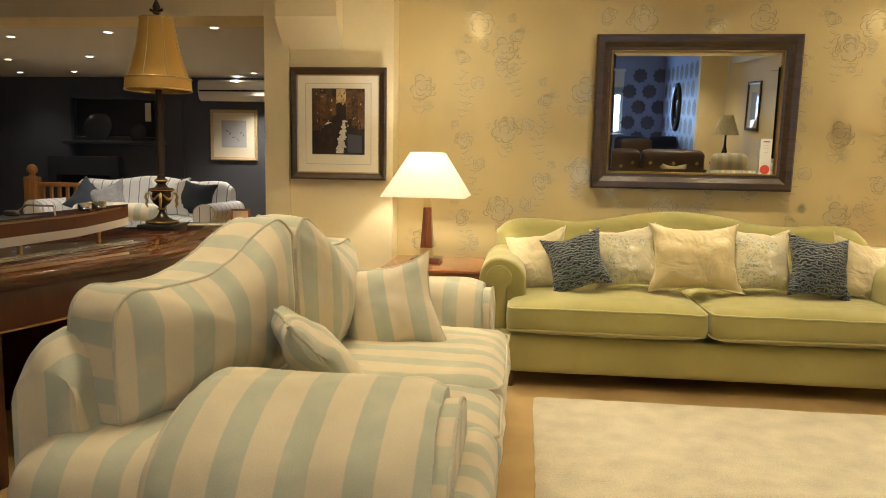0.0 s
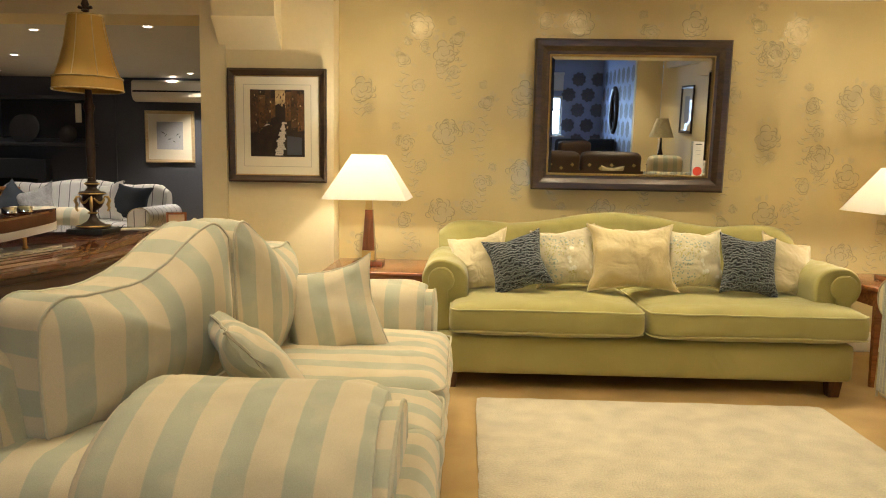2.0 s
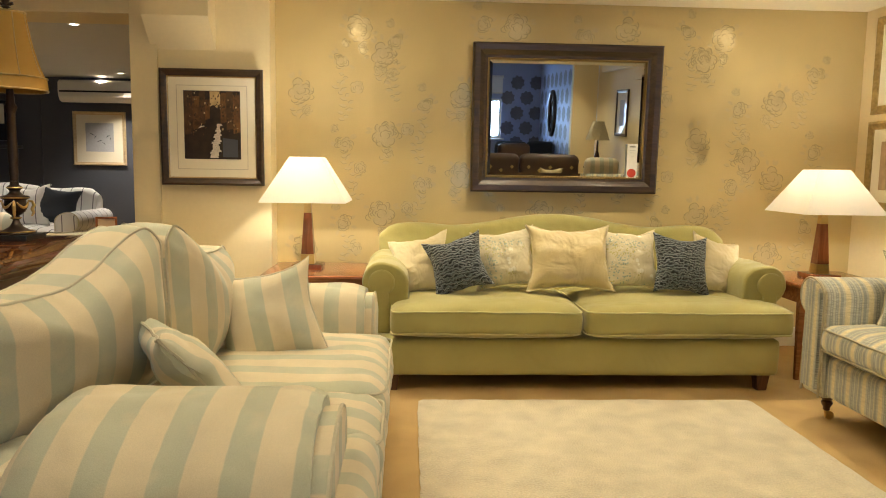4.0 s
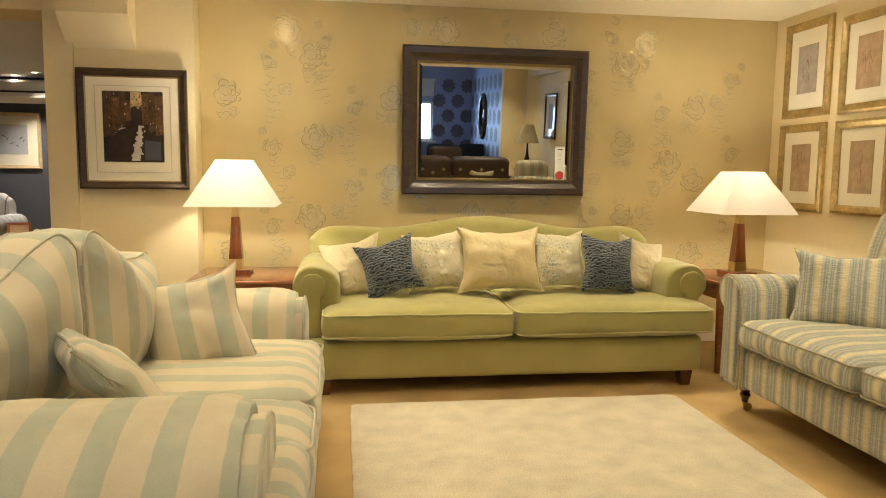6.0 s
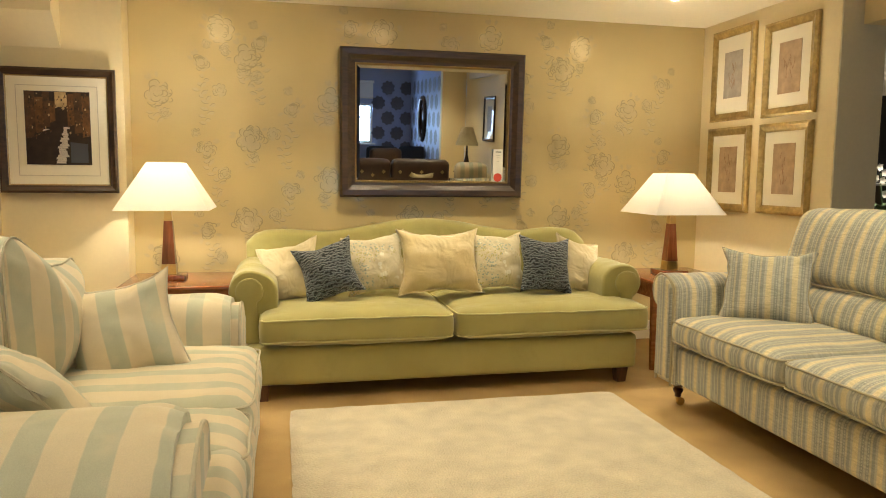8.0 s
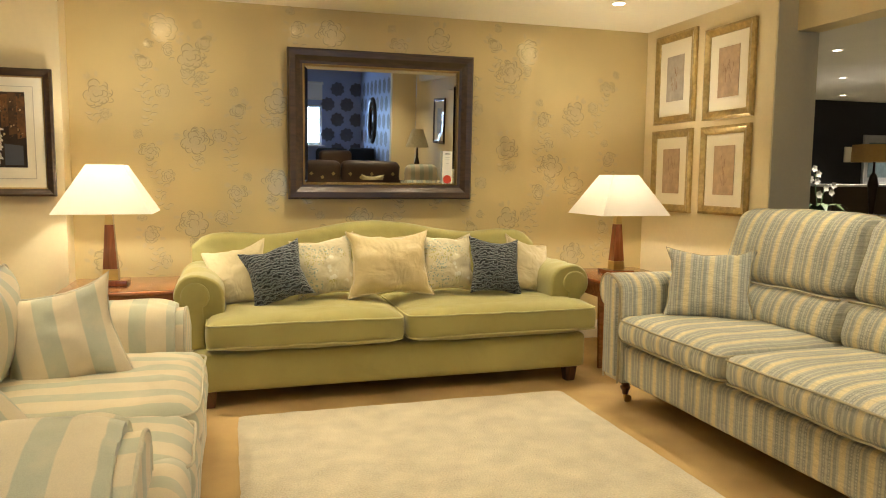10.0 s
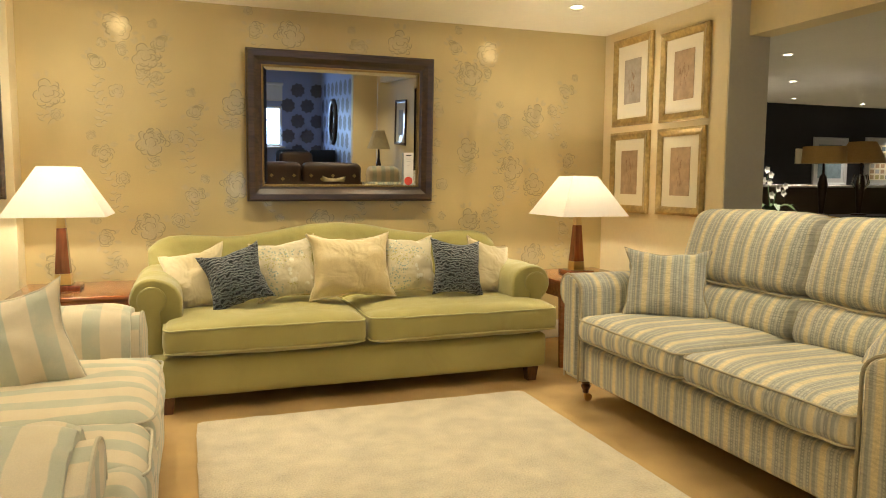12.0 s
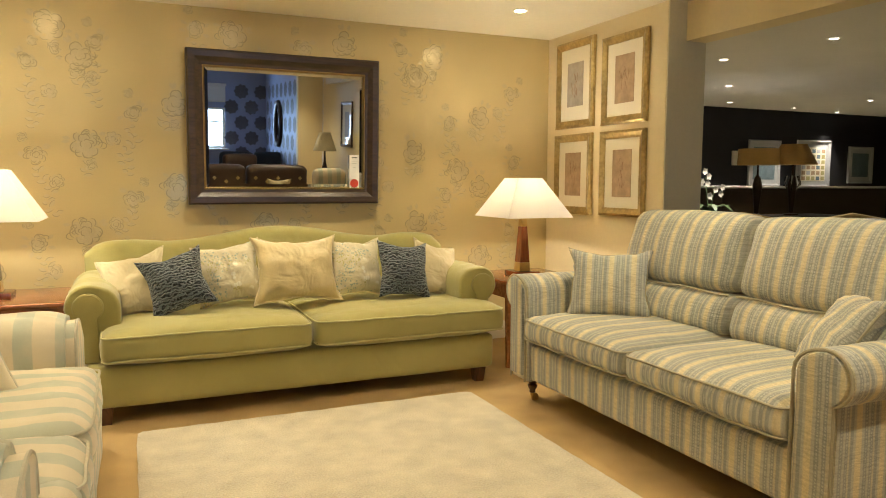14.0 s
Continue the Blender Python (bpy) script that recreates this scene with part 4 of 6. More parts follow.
# the big mirror, hung leaning forward
def mirror():
    w, h = 1.198, 0.928
    g = thing("wall_mirror", pose(0.965, WALL_Y - 0.055, 1.476, 2.3, 0, 0) , "large mirror in a dark walnut frame with gilt beading", "mirror")
    part("frame", mitred(w, h, [(0, 0.03), (0, -0.03), (0.012, -0.045), (0.045, -0.042), (0.075, -0.02), (0.092, -0.018), (0.092, 0.03)]), M_FRAME, g, smooth=False)
    part("gilt_slip", mitred(w - 0.184, h - 0.184, [(0, 0.02), (0, -0.018), (0.006, -0.021), (0.012, -0.012), (0.012, 0.02)]), M_GOLDBEAD, g, "gilt inner slip", smooth=False)
    bm = bmesh.new()
    a, b = w / 2 - 0.101, h / 2 - 0.101
    n = 56
    for k in range(4):
        for i in range(n if k % 2 == 0 else 42):
            f = (i + 0.5) / (n if k % 2 == 0 else 42) * 2 - 1
            p = ((f * a, -0.023, -b), (a, -0.023, f * b), (f * a, -0.023, b), (-a, -0.023, f * b))[k]
            bmesh.ops.create_icosphere(bm, subdivisions=1, radius=0.0048, matrix=Matrix.Translation(p))
    part("gilt_beading", bm, M_GOLDBEAD, g, "row of gilt beads")
    a, b, e = w / 2 - 0.106, h / 2 - 0.106, 0.018
    bm = bmesh.new()
    O = [bm.verts.new(p) for p in ((-a, -0.002, -b), (a, -0.002, -b), (a, -0.002, b), (-a, -0.002, b))]
    I = [bm.verts.new(p) for p in ((-a + e, -0.0027, -b + e), (a - e, -0.0027, -b + e), (a - e, -0.0027, b - e), (-a + e, -0.0027, b - e))]
    B = [bm.verts.new(p) for p in ((-a, 0.003, -b), (a, 0.003, -b), (a, 0.003, b), (-a, 0.003, b))]
    bm.faces.new(I)
    bm.faces.new(B)
    for j in range(4):
        bm.faces.new((O[j], O[(j + 1) % 4], I[(j + 1) % 4], I[j]))
        bm.faces.new((O[j], O[(j + 1) % 4], B[(j + 1) % 4], B[j]))
    bmesh.ops.recalc_face_normals(bm, faces=bm.faces)
    part("glass", bm, M_MIRROR, g, "mirror glass", smooth=False)
    part("backing", box(-a, a, 0.005, 0.012, -b, b), M_FRAME, g)
    return g


mirror()


def picture(name, m, w, h, rim, face, mount, image, label, inner=None, group="", art=None):
    p = thing(name, m, label, "picture", group)
    part("frame", mitred(w, h, [(0, 0), (0, -0.02), (rim * 0.3, -0.028), (rim * 0.75, -0.018), (rim, -0.016), (rim, 0)]), face, p, smooth=False)
    if inner:
        part("inner_slip", mitred(w - 2 * rim, h - 2 * rim, [(0, 0), (0, -0.014), (0.007, -0.012), (0.007, 0)]), inner, p, smooth=False)
    a, b = w / 2 - rim + 0.002, h / 2 - rim + 0.002
    part("mount", box(-a, a, -0.008, -0.003, -b, b), mount, p)
    if art:
        art(p)
    else:
        iw, ih, mt, dz = image
        part("sheet", box(-iw / 2, iw / 2, -0.0105, -0.0085, dz - ih / 2, dz + ih / 2), mt, p)
    return p


def canal_print(p):
    """A print of a narrow canal between brown houses, in a stepped mount."""
    part("mount_step", mitred(0.42, 0.50, [(0, -0.0085), (0, -0.0105), (0.004, -0.0105), (0.004, -0.0085)]), M_MOUNTSHADE, p, smooth=False)
    w, h = 0.335, 0.405
    s = part("sheet", box(-w / 2, w / 2, -0.0105, -0.0085, -h / 2 + 0.015, h / 2 + 0.015), M_CANALDARK, p, "dark brown canal print")
    rnd = random.Random(4)
    def patch(name, pts, m, y):
        part(name, prism(pts, y - 0.0006, y, "y"), m, s, smooth=False)
    c = 0.015
    # tall houses on both banks, a ragged strip of bright water, small dabs of light
    for x0, x1, z0, z1, m in ((-0.166, -0.115, -0.06, 0.20, 0), (-0.115, -0.075, -0.03, 0.17, 1), (-0.075, -0.04, 0.0, 0.20, 0), (-0.04, -0.012, 0.03, 0.15, 1), (0.05, 0.085, 0.01, 0.19, 1), (0.085, 0.125, -0.03, 0.20, 0), (0.125, 0.166, -0.05, 0.18, 1)):
        patch("house", [(x0, z0 + c), (x1, z0 + 0.01 + c), (x1, z1 + c), (x0, z1 + c)], (M_CANALHOUSE, M_CANALRUST)[m], -0.0106)
    patch("sky", [(-0.012, 0.20 + c), (0.05, 0.20 + c), (0.05, 0.13 + c), (0.03, 0.10 + c), (0.01, 0.12 + c), (-0.012, 0.11 + c)], M_CANALSKY, -0.0106)
    for k in range(17):
        z = -0.195 + 0.012 * k + c
        x = 0.012 + 0.0016 * k + rnd.uniform(-0.006, 0.006)
        w2 = 0.030 - 0.0011 * k + rnd.uniform(-0.006, 0.006)
        patch("water", [(x - w2, z), (x + w2, z), (x + w2 * 0.9, z + 0.0115), (x - w2 * 0.9, z + 0.0115)], M_CANALWATER, -0.0107)
    for k in range(190):
        x, z = rnd.uniform(-0.155, 0.15), rnd.uniform(-0.06, 0.185) + c
        if -0.03 < x < 0.05 and z < 0.1:
            continue
        a, b = rnd.uniform(0.003, 0.009), rnd.uniform(0.003, 0.016)
        patch("dab", [(x, z), (x + a, z + 0.002), (x + a, z + b), (x, z + b)], rnd.choice((M_CANALSKY, M_CANALDARK, M_CANALDARK, M_CANALDARK, M_CANALRUST, M_CANALRUST, M_CANALHOUSE, M_CANALHOUSE)), -0.0113)
    patch("boat", [(-0.085, -0.02 + c), (-0.06, -0.012 + c), (-0.04, -0.005 + c), (-0.07, -0.005 + c)], M_CANALWATER, -0.0113)
    patch("dark_doorway", [(0.06, -0.19 + c), (0.15, -0.19 + c), (0.15, -0.085 + c), (0.06, -0.075 + c)], M_GREY, -0.0113)


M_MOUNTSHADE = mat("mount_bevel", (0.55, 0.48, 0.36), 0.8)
M_CANALDARK = mat("umber_ink", (0.03, 0.018, 0.01), 0.4, vary=0.5, grain=30, stain=9)
M_CANALHOUSE = mat("brown_ink", (0.075, 0.037, 0.015), 0.4, vary=0.7, grain=35, stain=14)
M_CANALRUST = mat("rust_ink", (0.13, 0.06, 0.02), 0.4, vary=0.8, grain=45, stain=9)
M_CANALWATER = mat("pale_ink", (0.62, 0.55, 0.46), 0.4, vary=0.2, grain=30, stain=9)
M_CANALSKY = mat("straw_ink", (0.50, 0.36, 0.17), 0.4, vary=0.4, grain=30, stain=14)
picture("framed_print", pose(-1.21, PIER_Y - 0.027, 1.376, 0.8, 0, 0), 0.61, 0.69, 0.042, M_FRAME, M_MOUNT, None, "canal print in a wide mount and black-brown frame", M_GOLDBEAD, art=canal_print)

DRAW = [(4.282, 1.833, 0.455, 0.60, M_SKETCHGREY), (3.737, 1.805, 0.455, 0.56, M_SKETCH), (4.292, 1.212, 0.455, 0.555, M_SKETCH), (3.742, 1.213, 0.455, 0.545, M_SKETCH)]
for y, z, w, h, m in DRAW:
    def art(p, m=m, y=y, z=z):
        s = part("sheet", box(-0.095, 0.095, -0.0105, -0.0085, -0.15, 0.15), m, p, "rust chalk drawing on toned paper")
        lines = random.Random(int(y * 100 + z * 10))
        for k in range(11):
            a, b, h = lines.gauss(0, 0.018), lines.uniform(-0.1, 0.06), lines.uniform(0.025, 0.07)
            lean = lines.uniform(-0.3, 0.3)
            pts = [(a + lean * h * f + 0.006 * math.sin(3 * f + k), b + h * f) for f in (0, 0.33, 0.66, 1)]
            part("chalk_mark", prism(pts + [(p + 0.0035, q + 0.001) for p, q in pts[::-1]], -0.0111, -0.0106, "y"), M_CHALK, s, smooth=False)
    picture("framed_drawing", pose(RIGHT_X - 0.002, y, z, 0, 0, 90) @ pose(0, 0, 0, 0, 0, -180), w, h, 0.052, M_GILT, M_MOUNT, None, "toned chalk drawing in an aged gilt frame", group="framed drawings", art=art)

# cushions on the green sofa
def on_green(x, z, roll=0.0, yaw=0.0, lean=-22.0, y=4.0):
    return pose(x, y, z) @ pose(0, 0, 0, 0, 0, yaw) @ pose(0, 0, 0, lean, 0, 0) @ pose(0, 0, 0, 0, roll, 0)


G = "cushions on the green sofa"


scatter("scatter_cushion", 0.36, 0.36, 0.14, M_PLAINCREAM, on_green(0.035, 0.612, -14, -24, -26, y=4.05), "pale cream cotton scatter cushion leaning on the arm", M_CREAMPIPE, 1.0, group=G)
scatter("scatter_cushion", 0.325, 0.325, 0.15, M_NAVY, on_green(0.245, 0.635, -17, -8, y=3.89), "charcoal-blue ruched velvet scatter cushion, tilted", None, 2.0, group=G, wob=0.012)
scatter("scatter_cushion", 0.355, 0.35, 0.14, M_SPRIG, on_green(0.515, 0.655, -8, -6), "cream scatter cushion with blue-green sprig print", M_CREAMPIPE, 3.0, group=G)
scatter("scatter_cushion", 0.48, 0.385, 0.16, M_CREAM, on_green(0.875, 0.668, 0, 0, y=3.96), "wide pale gold silk scatter cushion", M_CREAMPIPE, 4.0, group=G, sag=0.04)
scatter("scatter_cushion", 0.345, 0.35, 0.14, M_SPRIG, on_green(1.228, 0.658, 1, 6), "cream scatter cushion with blue-green sprig print", M_CREAMPIPE, 5.0, group=G)
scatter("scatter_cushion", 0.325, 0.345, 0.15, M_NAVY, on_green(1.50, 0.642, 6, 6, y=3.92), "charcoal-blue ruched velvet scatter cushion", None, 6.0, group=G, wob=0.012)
scatter("scatter_cushion", 0.335, 0.36, 0.13, M_PLAINCREAM, on_green(1.765, 0.615, 16, 22, -26, y=4.05), "pale cream cotton scatter cushion beside the arm", M_CREAMPIPE, 7.0, group=G)
# on the duck-egg sofa
scatter("scatter_cushion", 0.38, 0.38, 0.16, M_STRIPE, pose(-0.53, 2.63, 0.60, 0, 0, 8) @ pose(0, 0, 0, -20, -12, 0), "duck-egg striped scatter cushion with piped edges", M_STRIPEPIPE, 8.0)
scatter("scatter_cushion", 0.40, 0.40, 0.14, M_STRIPE, pose(-0.60, 1.93, 0.585, 0, 0, 120) @ pose(0, 0, 0, -40, 0, 0), "duck-egg striped scatter cushion slumped against the arm", M_STRIPEPIPE, 9.0)
# on the blue sofa
scatter("scatter_cushion", 0.42, 0.37, 0.15, M_BLUE, pose(2.23, 2.93, 0.645, 0, 0, -40) @ pose(0, 0, 0, -18, 0, 0), "slate-blue and straw striped scatter cushion", M_BLUEPIPE, 10.0)
scatter("scatter_cushion", 0.42, 0.42, 0.15, M_BLUE, pose(2.32, 1.72, 0.61, 0, 0, -130) @ pose(0, 0, 0, -35, 0, 0), "slate-blue and straw striped scatter cushion", M_BLUEPIPE, 11.0)

# ---- the grey room beyond the wide opening ----
solid("wall_grey", box(-7.6, -1.0, 9.2, 9.35, 0, CEIL), M_GREY, "slate grey painted wall", "wall", "structure", smooth=False)
solid("wall_grey_east", box(-1.5, -1.35, WALL_Y + 0.152, 9.198, 0, CEIL), M_GREY, "slate grey painted side wall", "wall", "structure", smooth=False)
solid("wall_grey_west", box(-7.75, -7.602, -0.1, 9.35, 0, CEIL), M_GREY, "slate grey painted side wall", "wall", "structure", smooth=False)
solid("ceiling_grey_room", box(-7.6, -1.35, WALL_Y + 0.152, 9.35, CEIL, CEIL + 0.1), M_GREYCEIL, "off-white plaster ceiling", "ceiling", "structure", smooth=False)
solid("ceiling_west", box(-7.6, -6.502, -0.1, WALL_Y + 0.15, CEIL, CEIL + 0.1), M_GREYCEIL, "off-white plaster ceiling", "ceiling", "structure", smooth=False)
solid("trim_pipe", tube([(-4.58, 9.19, 0), (-4.58, 9.19, 1.95)], 0.012), M_GREY, "grey painted pipe on the wall", "pipe", "structure")
for i, (x, y) in enumerate(GREY_DOWN):
    downlight(x, y, CEIL, GREY_W * (0.15 if x < -5 else 5.0 if y > 9 else 2.0 if y > 8.5 else 1), COOL, True)


def air_conditioner():
    a = thing("air_conditioner", pose(-3.7, 9.19, 1.885), "white wall-mounted air conditioner under the ceiling", "air conditioner")
    part("housing", prism([(0, 0.05), (-0.14, 0.0), (-0.20, 0.02), (-0.235, 0.08), (-0.24, 0.15), (-0.235, 0.235), (-0.20, 0.262), (0, 0.264)], -0.55, 0.55, "x", 0.01), M_WHITE, a)
    part("air_slot", box(-0.53, 0.53, -0.244, -0.20, 0.115, 0.135), M_BLACK, a, "black air slot")
    part("flap", box(-0.53, 0.53, -0.25, -0.238, 0.060, 0.112, 0.003), M_WHITE, a)
    part("grille", box(-0.53, 0.53, -0.246, -0.236, 0.142, 0.225, 0.003), M_WHITE, a)


air_conditioner()


def birds_print(p):
    s = part("sheet", box(-0.17, 0.17, -0.0105, -0.0085, -0.16, 0.19), M_PALEBLUE, p, "pale blue-grey print with dark strokes")
    for x, z, k, a in ((-0.09, 0.05, 1.0, -0.5), (-0.05, 0.02, 0.8, 0.9), (0.0, -0.03, 0.9, 0.2), (0.05, -0.06, 0.7, -0.7), (0.10, 0.03, 0.8, 0.6), (0.13, 0.0, 0.6, 1.3)):
        c, n = Vector((math.cos(a), math.sin(a))) * 0.038 * k, Vector((-math.sin(a), math.cos(a))) * 0.008
        pts = [(x - c.x, z - c.y), (x + n.x, z + n.y), (x + c.x, z + c.y), (x - 0.3 * n.x, z - 0.3 * n.y)]
        part("stroke", prism(pts, -0.0115, -0.0106, "y"), M_BLACK, s, smooth=False)


M_PALEBLUE = mat("pale_blue_paper", (0.42, 0.42, 0.42), 0.7)
M_PALEWOOD = wood("pale_ash", (0.5, 0.36, 0.18), (0.62, 0.47, 0.26), 0)
picture("framed_print", pose(-3.87, 9.195, 1.46), 0.64, 0.66, 0.04, M_PALEWOOD, M_MOUNT, None, "pale blue print in a light wood frame on the grey wall", art=birds_print)
alcove = thing("wall_shelf_niche", pose(-5.5, 9.19, 1.66), "grey framed shelf panel with ornaments on the grey wall", "shelf")
part("surround", mitred(1.25, 0.6, [(0, 0), (0, -0.05), (0.05, -0.06), (0.06, 0)]), M_GREYSATIN, alcove, smooth=False)
part("ledge", box(-0.7, 0.7, -0.16, 0, -0.34, -0.30, 0.006), M_GREYSATIN, alcove)
part("back_panel", box(-0.56, 0.56, -0.012, -0.002, -0.24, 0.24), M_SMOKE, alcove, "dark glossy back panel")
for x, r in ((-0.25, 0.2), (0.32, 0.12)):
    plate = thing("ornament_plate", pose(-5.5 + x, 9.13, 1.36 + r * 0.92), "dark glazed round plate on the shelf", "plate", "plates on the shelf")
    part("dish", moved(lathe([(r * 0.1, 0.0), (r * 0.6, -0.004), (r, -0.02), (r, -0.014), (r * 0.6, 0.004), (r * 0.1, 0.008)], 24), pose(0, 0, 0, 78, 0, 0)), M_SMOKE, plate)
tag1 = solid("price_tag", box(-5.06, -4.98, 9.12, 9.124, 1.62, 1.86), M_MOUNT, "small white price tag hanging on the shelf panel", "tag")
fire = thing("fireplace", pose(-5.93, 9.19, 0), "dark grey painted fireplace surround", "fireplace")
part("surround", prism([(-0.5, 0), (-0.5, 1.15), (0.5, 1.15), (0.5, 0), (0.38, 0), (0.38, 0.9), (-0.38, 0.9), (-0.38, 0)], -0.14, 0, "y", 0.006), M_GREYSATIN, fire, smooth=False)
part("fire_back", box(-0.379, 0.379, -0.03, -0.004, 0.001, 0.899), M_BLACK, fire)

# white striped sofa with its cushions
wsofa = thing("white_striped_sofa", pose(-4.45, 7.35, 0), "white sofa with thin grey stripes, camel-backed", "sofa")
part("base", moved(softbox(2.0, 0.9, 0.32, 0.04, 0, 10), pose(0, 0.45, 0.17)), M_TICK, wsofa, u=0, v=2)
part("back", back_panel(0.98, 0.25, 0.93, 0.87, 0.62, 0.74, 0.16, 24), M_TICK, wsofa, u=0, v=2)
for s in (-1, 1):
    scroll_arm(wsofa, s, 0.86, 0.2, 0.66, 0.1, 0.03, 0.03, 0.86, M_TICK, M_STRIPEPIPE, seed=30 + s)
    part("seat_cushion", moved(softbox(0.85, 0.72, 0.15, 0.05, 0.02, 10, 0.006, 31 + s), pose(s * 0.428, 0.33, 0.41)), M_TICK, wsofa, u=0, v=1)
M_INK = mat("ink_blue_cotton", (0.035, 0.045, 0.06), 0.85, vary=0.2, grain=200)
scatter("scatter_cushion", 0.42, 0.42, 0.15, M_INK, pose(-3.72, 7.72, 0.70, 0, 0, 10) @ pose(0, 0, 0, -15, 10, 0), "dark blue scatter cushion on the white sofa", None, 31.0)
scatter("scatter_cushion", 0.46, 0.46, 0.15, M_TICK, pose(-4.0, 7.68, 0.70, 0, 0, 4) @ pose(0, 0, 0, -18, -4, 0), "white scatter cushion with thin grey stripes", None, 32.0)
scatter("scatter_cushion", 0.42, 0.42, 0.15, M_INK, pose(-4.98, 7.66, 0.66, 0, 0, -10) @ pose(0, 0, 0, -24, 30, 0), "dark blue scatter cushion slumped on the white sofa", None, 33.0)
scatter("scatter_cushion", 0.42, 0.42, 0.15, M_FLOCK, pose(-4.7, 7.62, 0.66, 0, 0, 8) @ pose(0, 0, 0, -24, -20, 0), "grey speckled scatter cushion on the white sofa", None, 34.0)

# newel post and banister
stair = thing("banister", pose(-5.78, 7.85, 0), "orange pine newel post with a short balustrade", "banister")
part("newel_post", merge(box(-0.07, 0.07, -0.07, 0.07, 0, 0.9, 0.012), lathe([(0.05, 0.9), (0.03, 0.915), (0.03, 0.93), (0.055, 0.96), (0.06, 0.985), (0.05, 1.02), (0.02, 1.045)], 20)), M_OAK, stair)
part("handrail", box(0.071, 0.75, -0.03, 0.03, 0.79, 0.84, 0.012), M_OAK, stair)
for i in range(6):
    part("baluster", box(0.12 + 0.1 * i, 0.15 + 0.1 * i, -0.015, 0.015, 0.0, 0.789), M_OAK, stair)

# the back of a cream and sage striped armchair behind the desk
chair = thing("striped_armchair", pose(-3.55, 5.15, 0, 0, 0, 0), "cream and sage wide-striped armchair", "armchair")
part("seat", moved(softbox(0.85, 0.8, 0.42, 0.06, 0.02, 10, 0.008, 3), pose(0, 0.4, 0.22)), M_STRIPE, chair, u=0, v=1)
part("backrest", moved(softbox(0.80, 0.24, 0.55, 0.09, 0.01, 12, 0.01, 5), pose(0, 0.72, 0.47)), M_STRIPE, chair, u=0, v=2)
for s in (-1, 1):
    part("arm", moved(softbox(0.18, 0.85, 0.5, 0.085, 0.01, 10, 0.008, 6 + s), pose(s * 0.42, 0.4, 0.32)), M_STRIPE, chair, u=1, v=2)

# ---- the serpentine desk ----
def desk_edge(y):
    k = [(1.5, -2.05), (1.8, -1.80), (2.05, -1.67), (2.3, -1.605), (2.5, -1.56), (2.75, -1.495), (3.0, -1.485), (3.2, -1.505), (3.4, -1.55), (3.58, -1.61), (3.72, -1.60), (4.15, -1.63)]
    for (a, p), (b, q) in zip(k, k[1:]):
        if a <= y <= b:
            f = (y - a) / (b - a)
            f = f * f * (3 - 2 * f) * 0.4 + f * 0.6
            return p + (q - p) * f
    return k[-1][1]


def desk_outline(inset, y0=1.55, y1=4.12):
    ys = [y0 + (y1 - y0) * i / 44 for i in range(45)]
    return [(desk_edge(y) - inset, y) for y in ys] + [(-2.55 + inset * 0.3, y1), (-2.75, 3.4), (-2.85, 2.6), (-2.85, y0)]


desk = thing("serpentine_desk", Matrix(), "large polished mahogany desk with a curved inlaid top", "desk")
part("desktop", prism(desk_outline(0), 0.735, 0.765, "z", 0.009, 3), M_MAHOG, desk)
part("moulding", prism(desk_outline(0.02), 0.712, 0.7345, "z", 0.006), M_MAHOGV, desk)
part("apron", prism(desk_outline(0.05), 0.58, 0.7115, "z", 0.003), M_MAHOGV, desk)
part("apron_bead", prism(desk_outline(0.044), 0.572, 0.5795, "z", 0.002), M_BAND, desk)
part("pedestal", prism(desk_outline(0.10, 2.9, 4.0), 0.0, 0.5715, "z", 0.004), M_MAHOGV, desk)
part("plinth_pedestal", prism(desk_outline(0.16, 1.56, 2.2), 0.0, 0.5715, "z", 0.004), M_MAHOGV, desk)
def inlay(a, b, y0=1.6, y1=4.1, n=50):
    bm = bmesh.new()
    ys = [y0 + (y1 - y0) * i / n for i in range(n + 1)]
    A = [bm.verts.new((desk_edge(y) - a, y, 0.7662)) for y in ys]
    B = [bm.verts.new((desk_edge(y) - b, y, 0.7662)) for y in ys]
    for i in range(n):
        bm.faces.new((A[i], A[i + 1], B[i + 1], B[i]))
    bmesh.ops.recalc_face_normals(bm, faces=bm.faces)
    return bm
part("inlay_band", inlay(0.07, 0.13), M_BAND, desk, "pale satinwood cross-banding")
part("inlay_line", inlay(0.165, 0.172), M_BAND, desk, "thin boxwood line")
for z in (0.20, 0.42):
    part("drawer_line", prism(desk_outline(0.097, 2.95, 3.95), z, z + 0.005, "z"), M_BAND, desk)

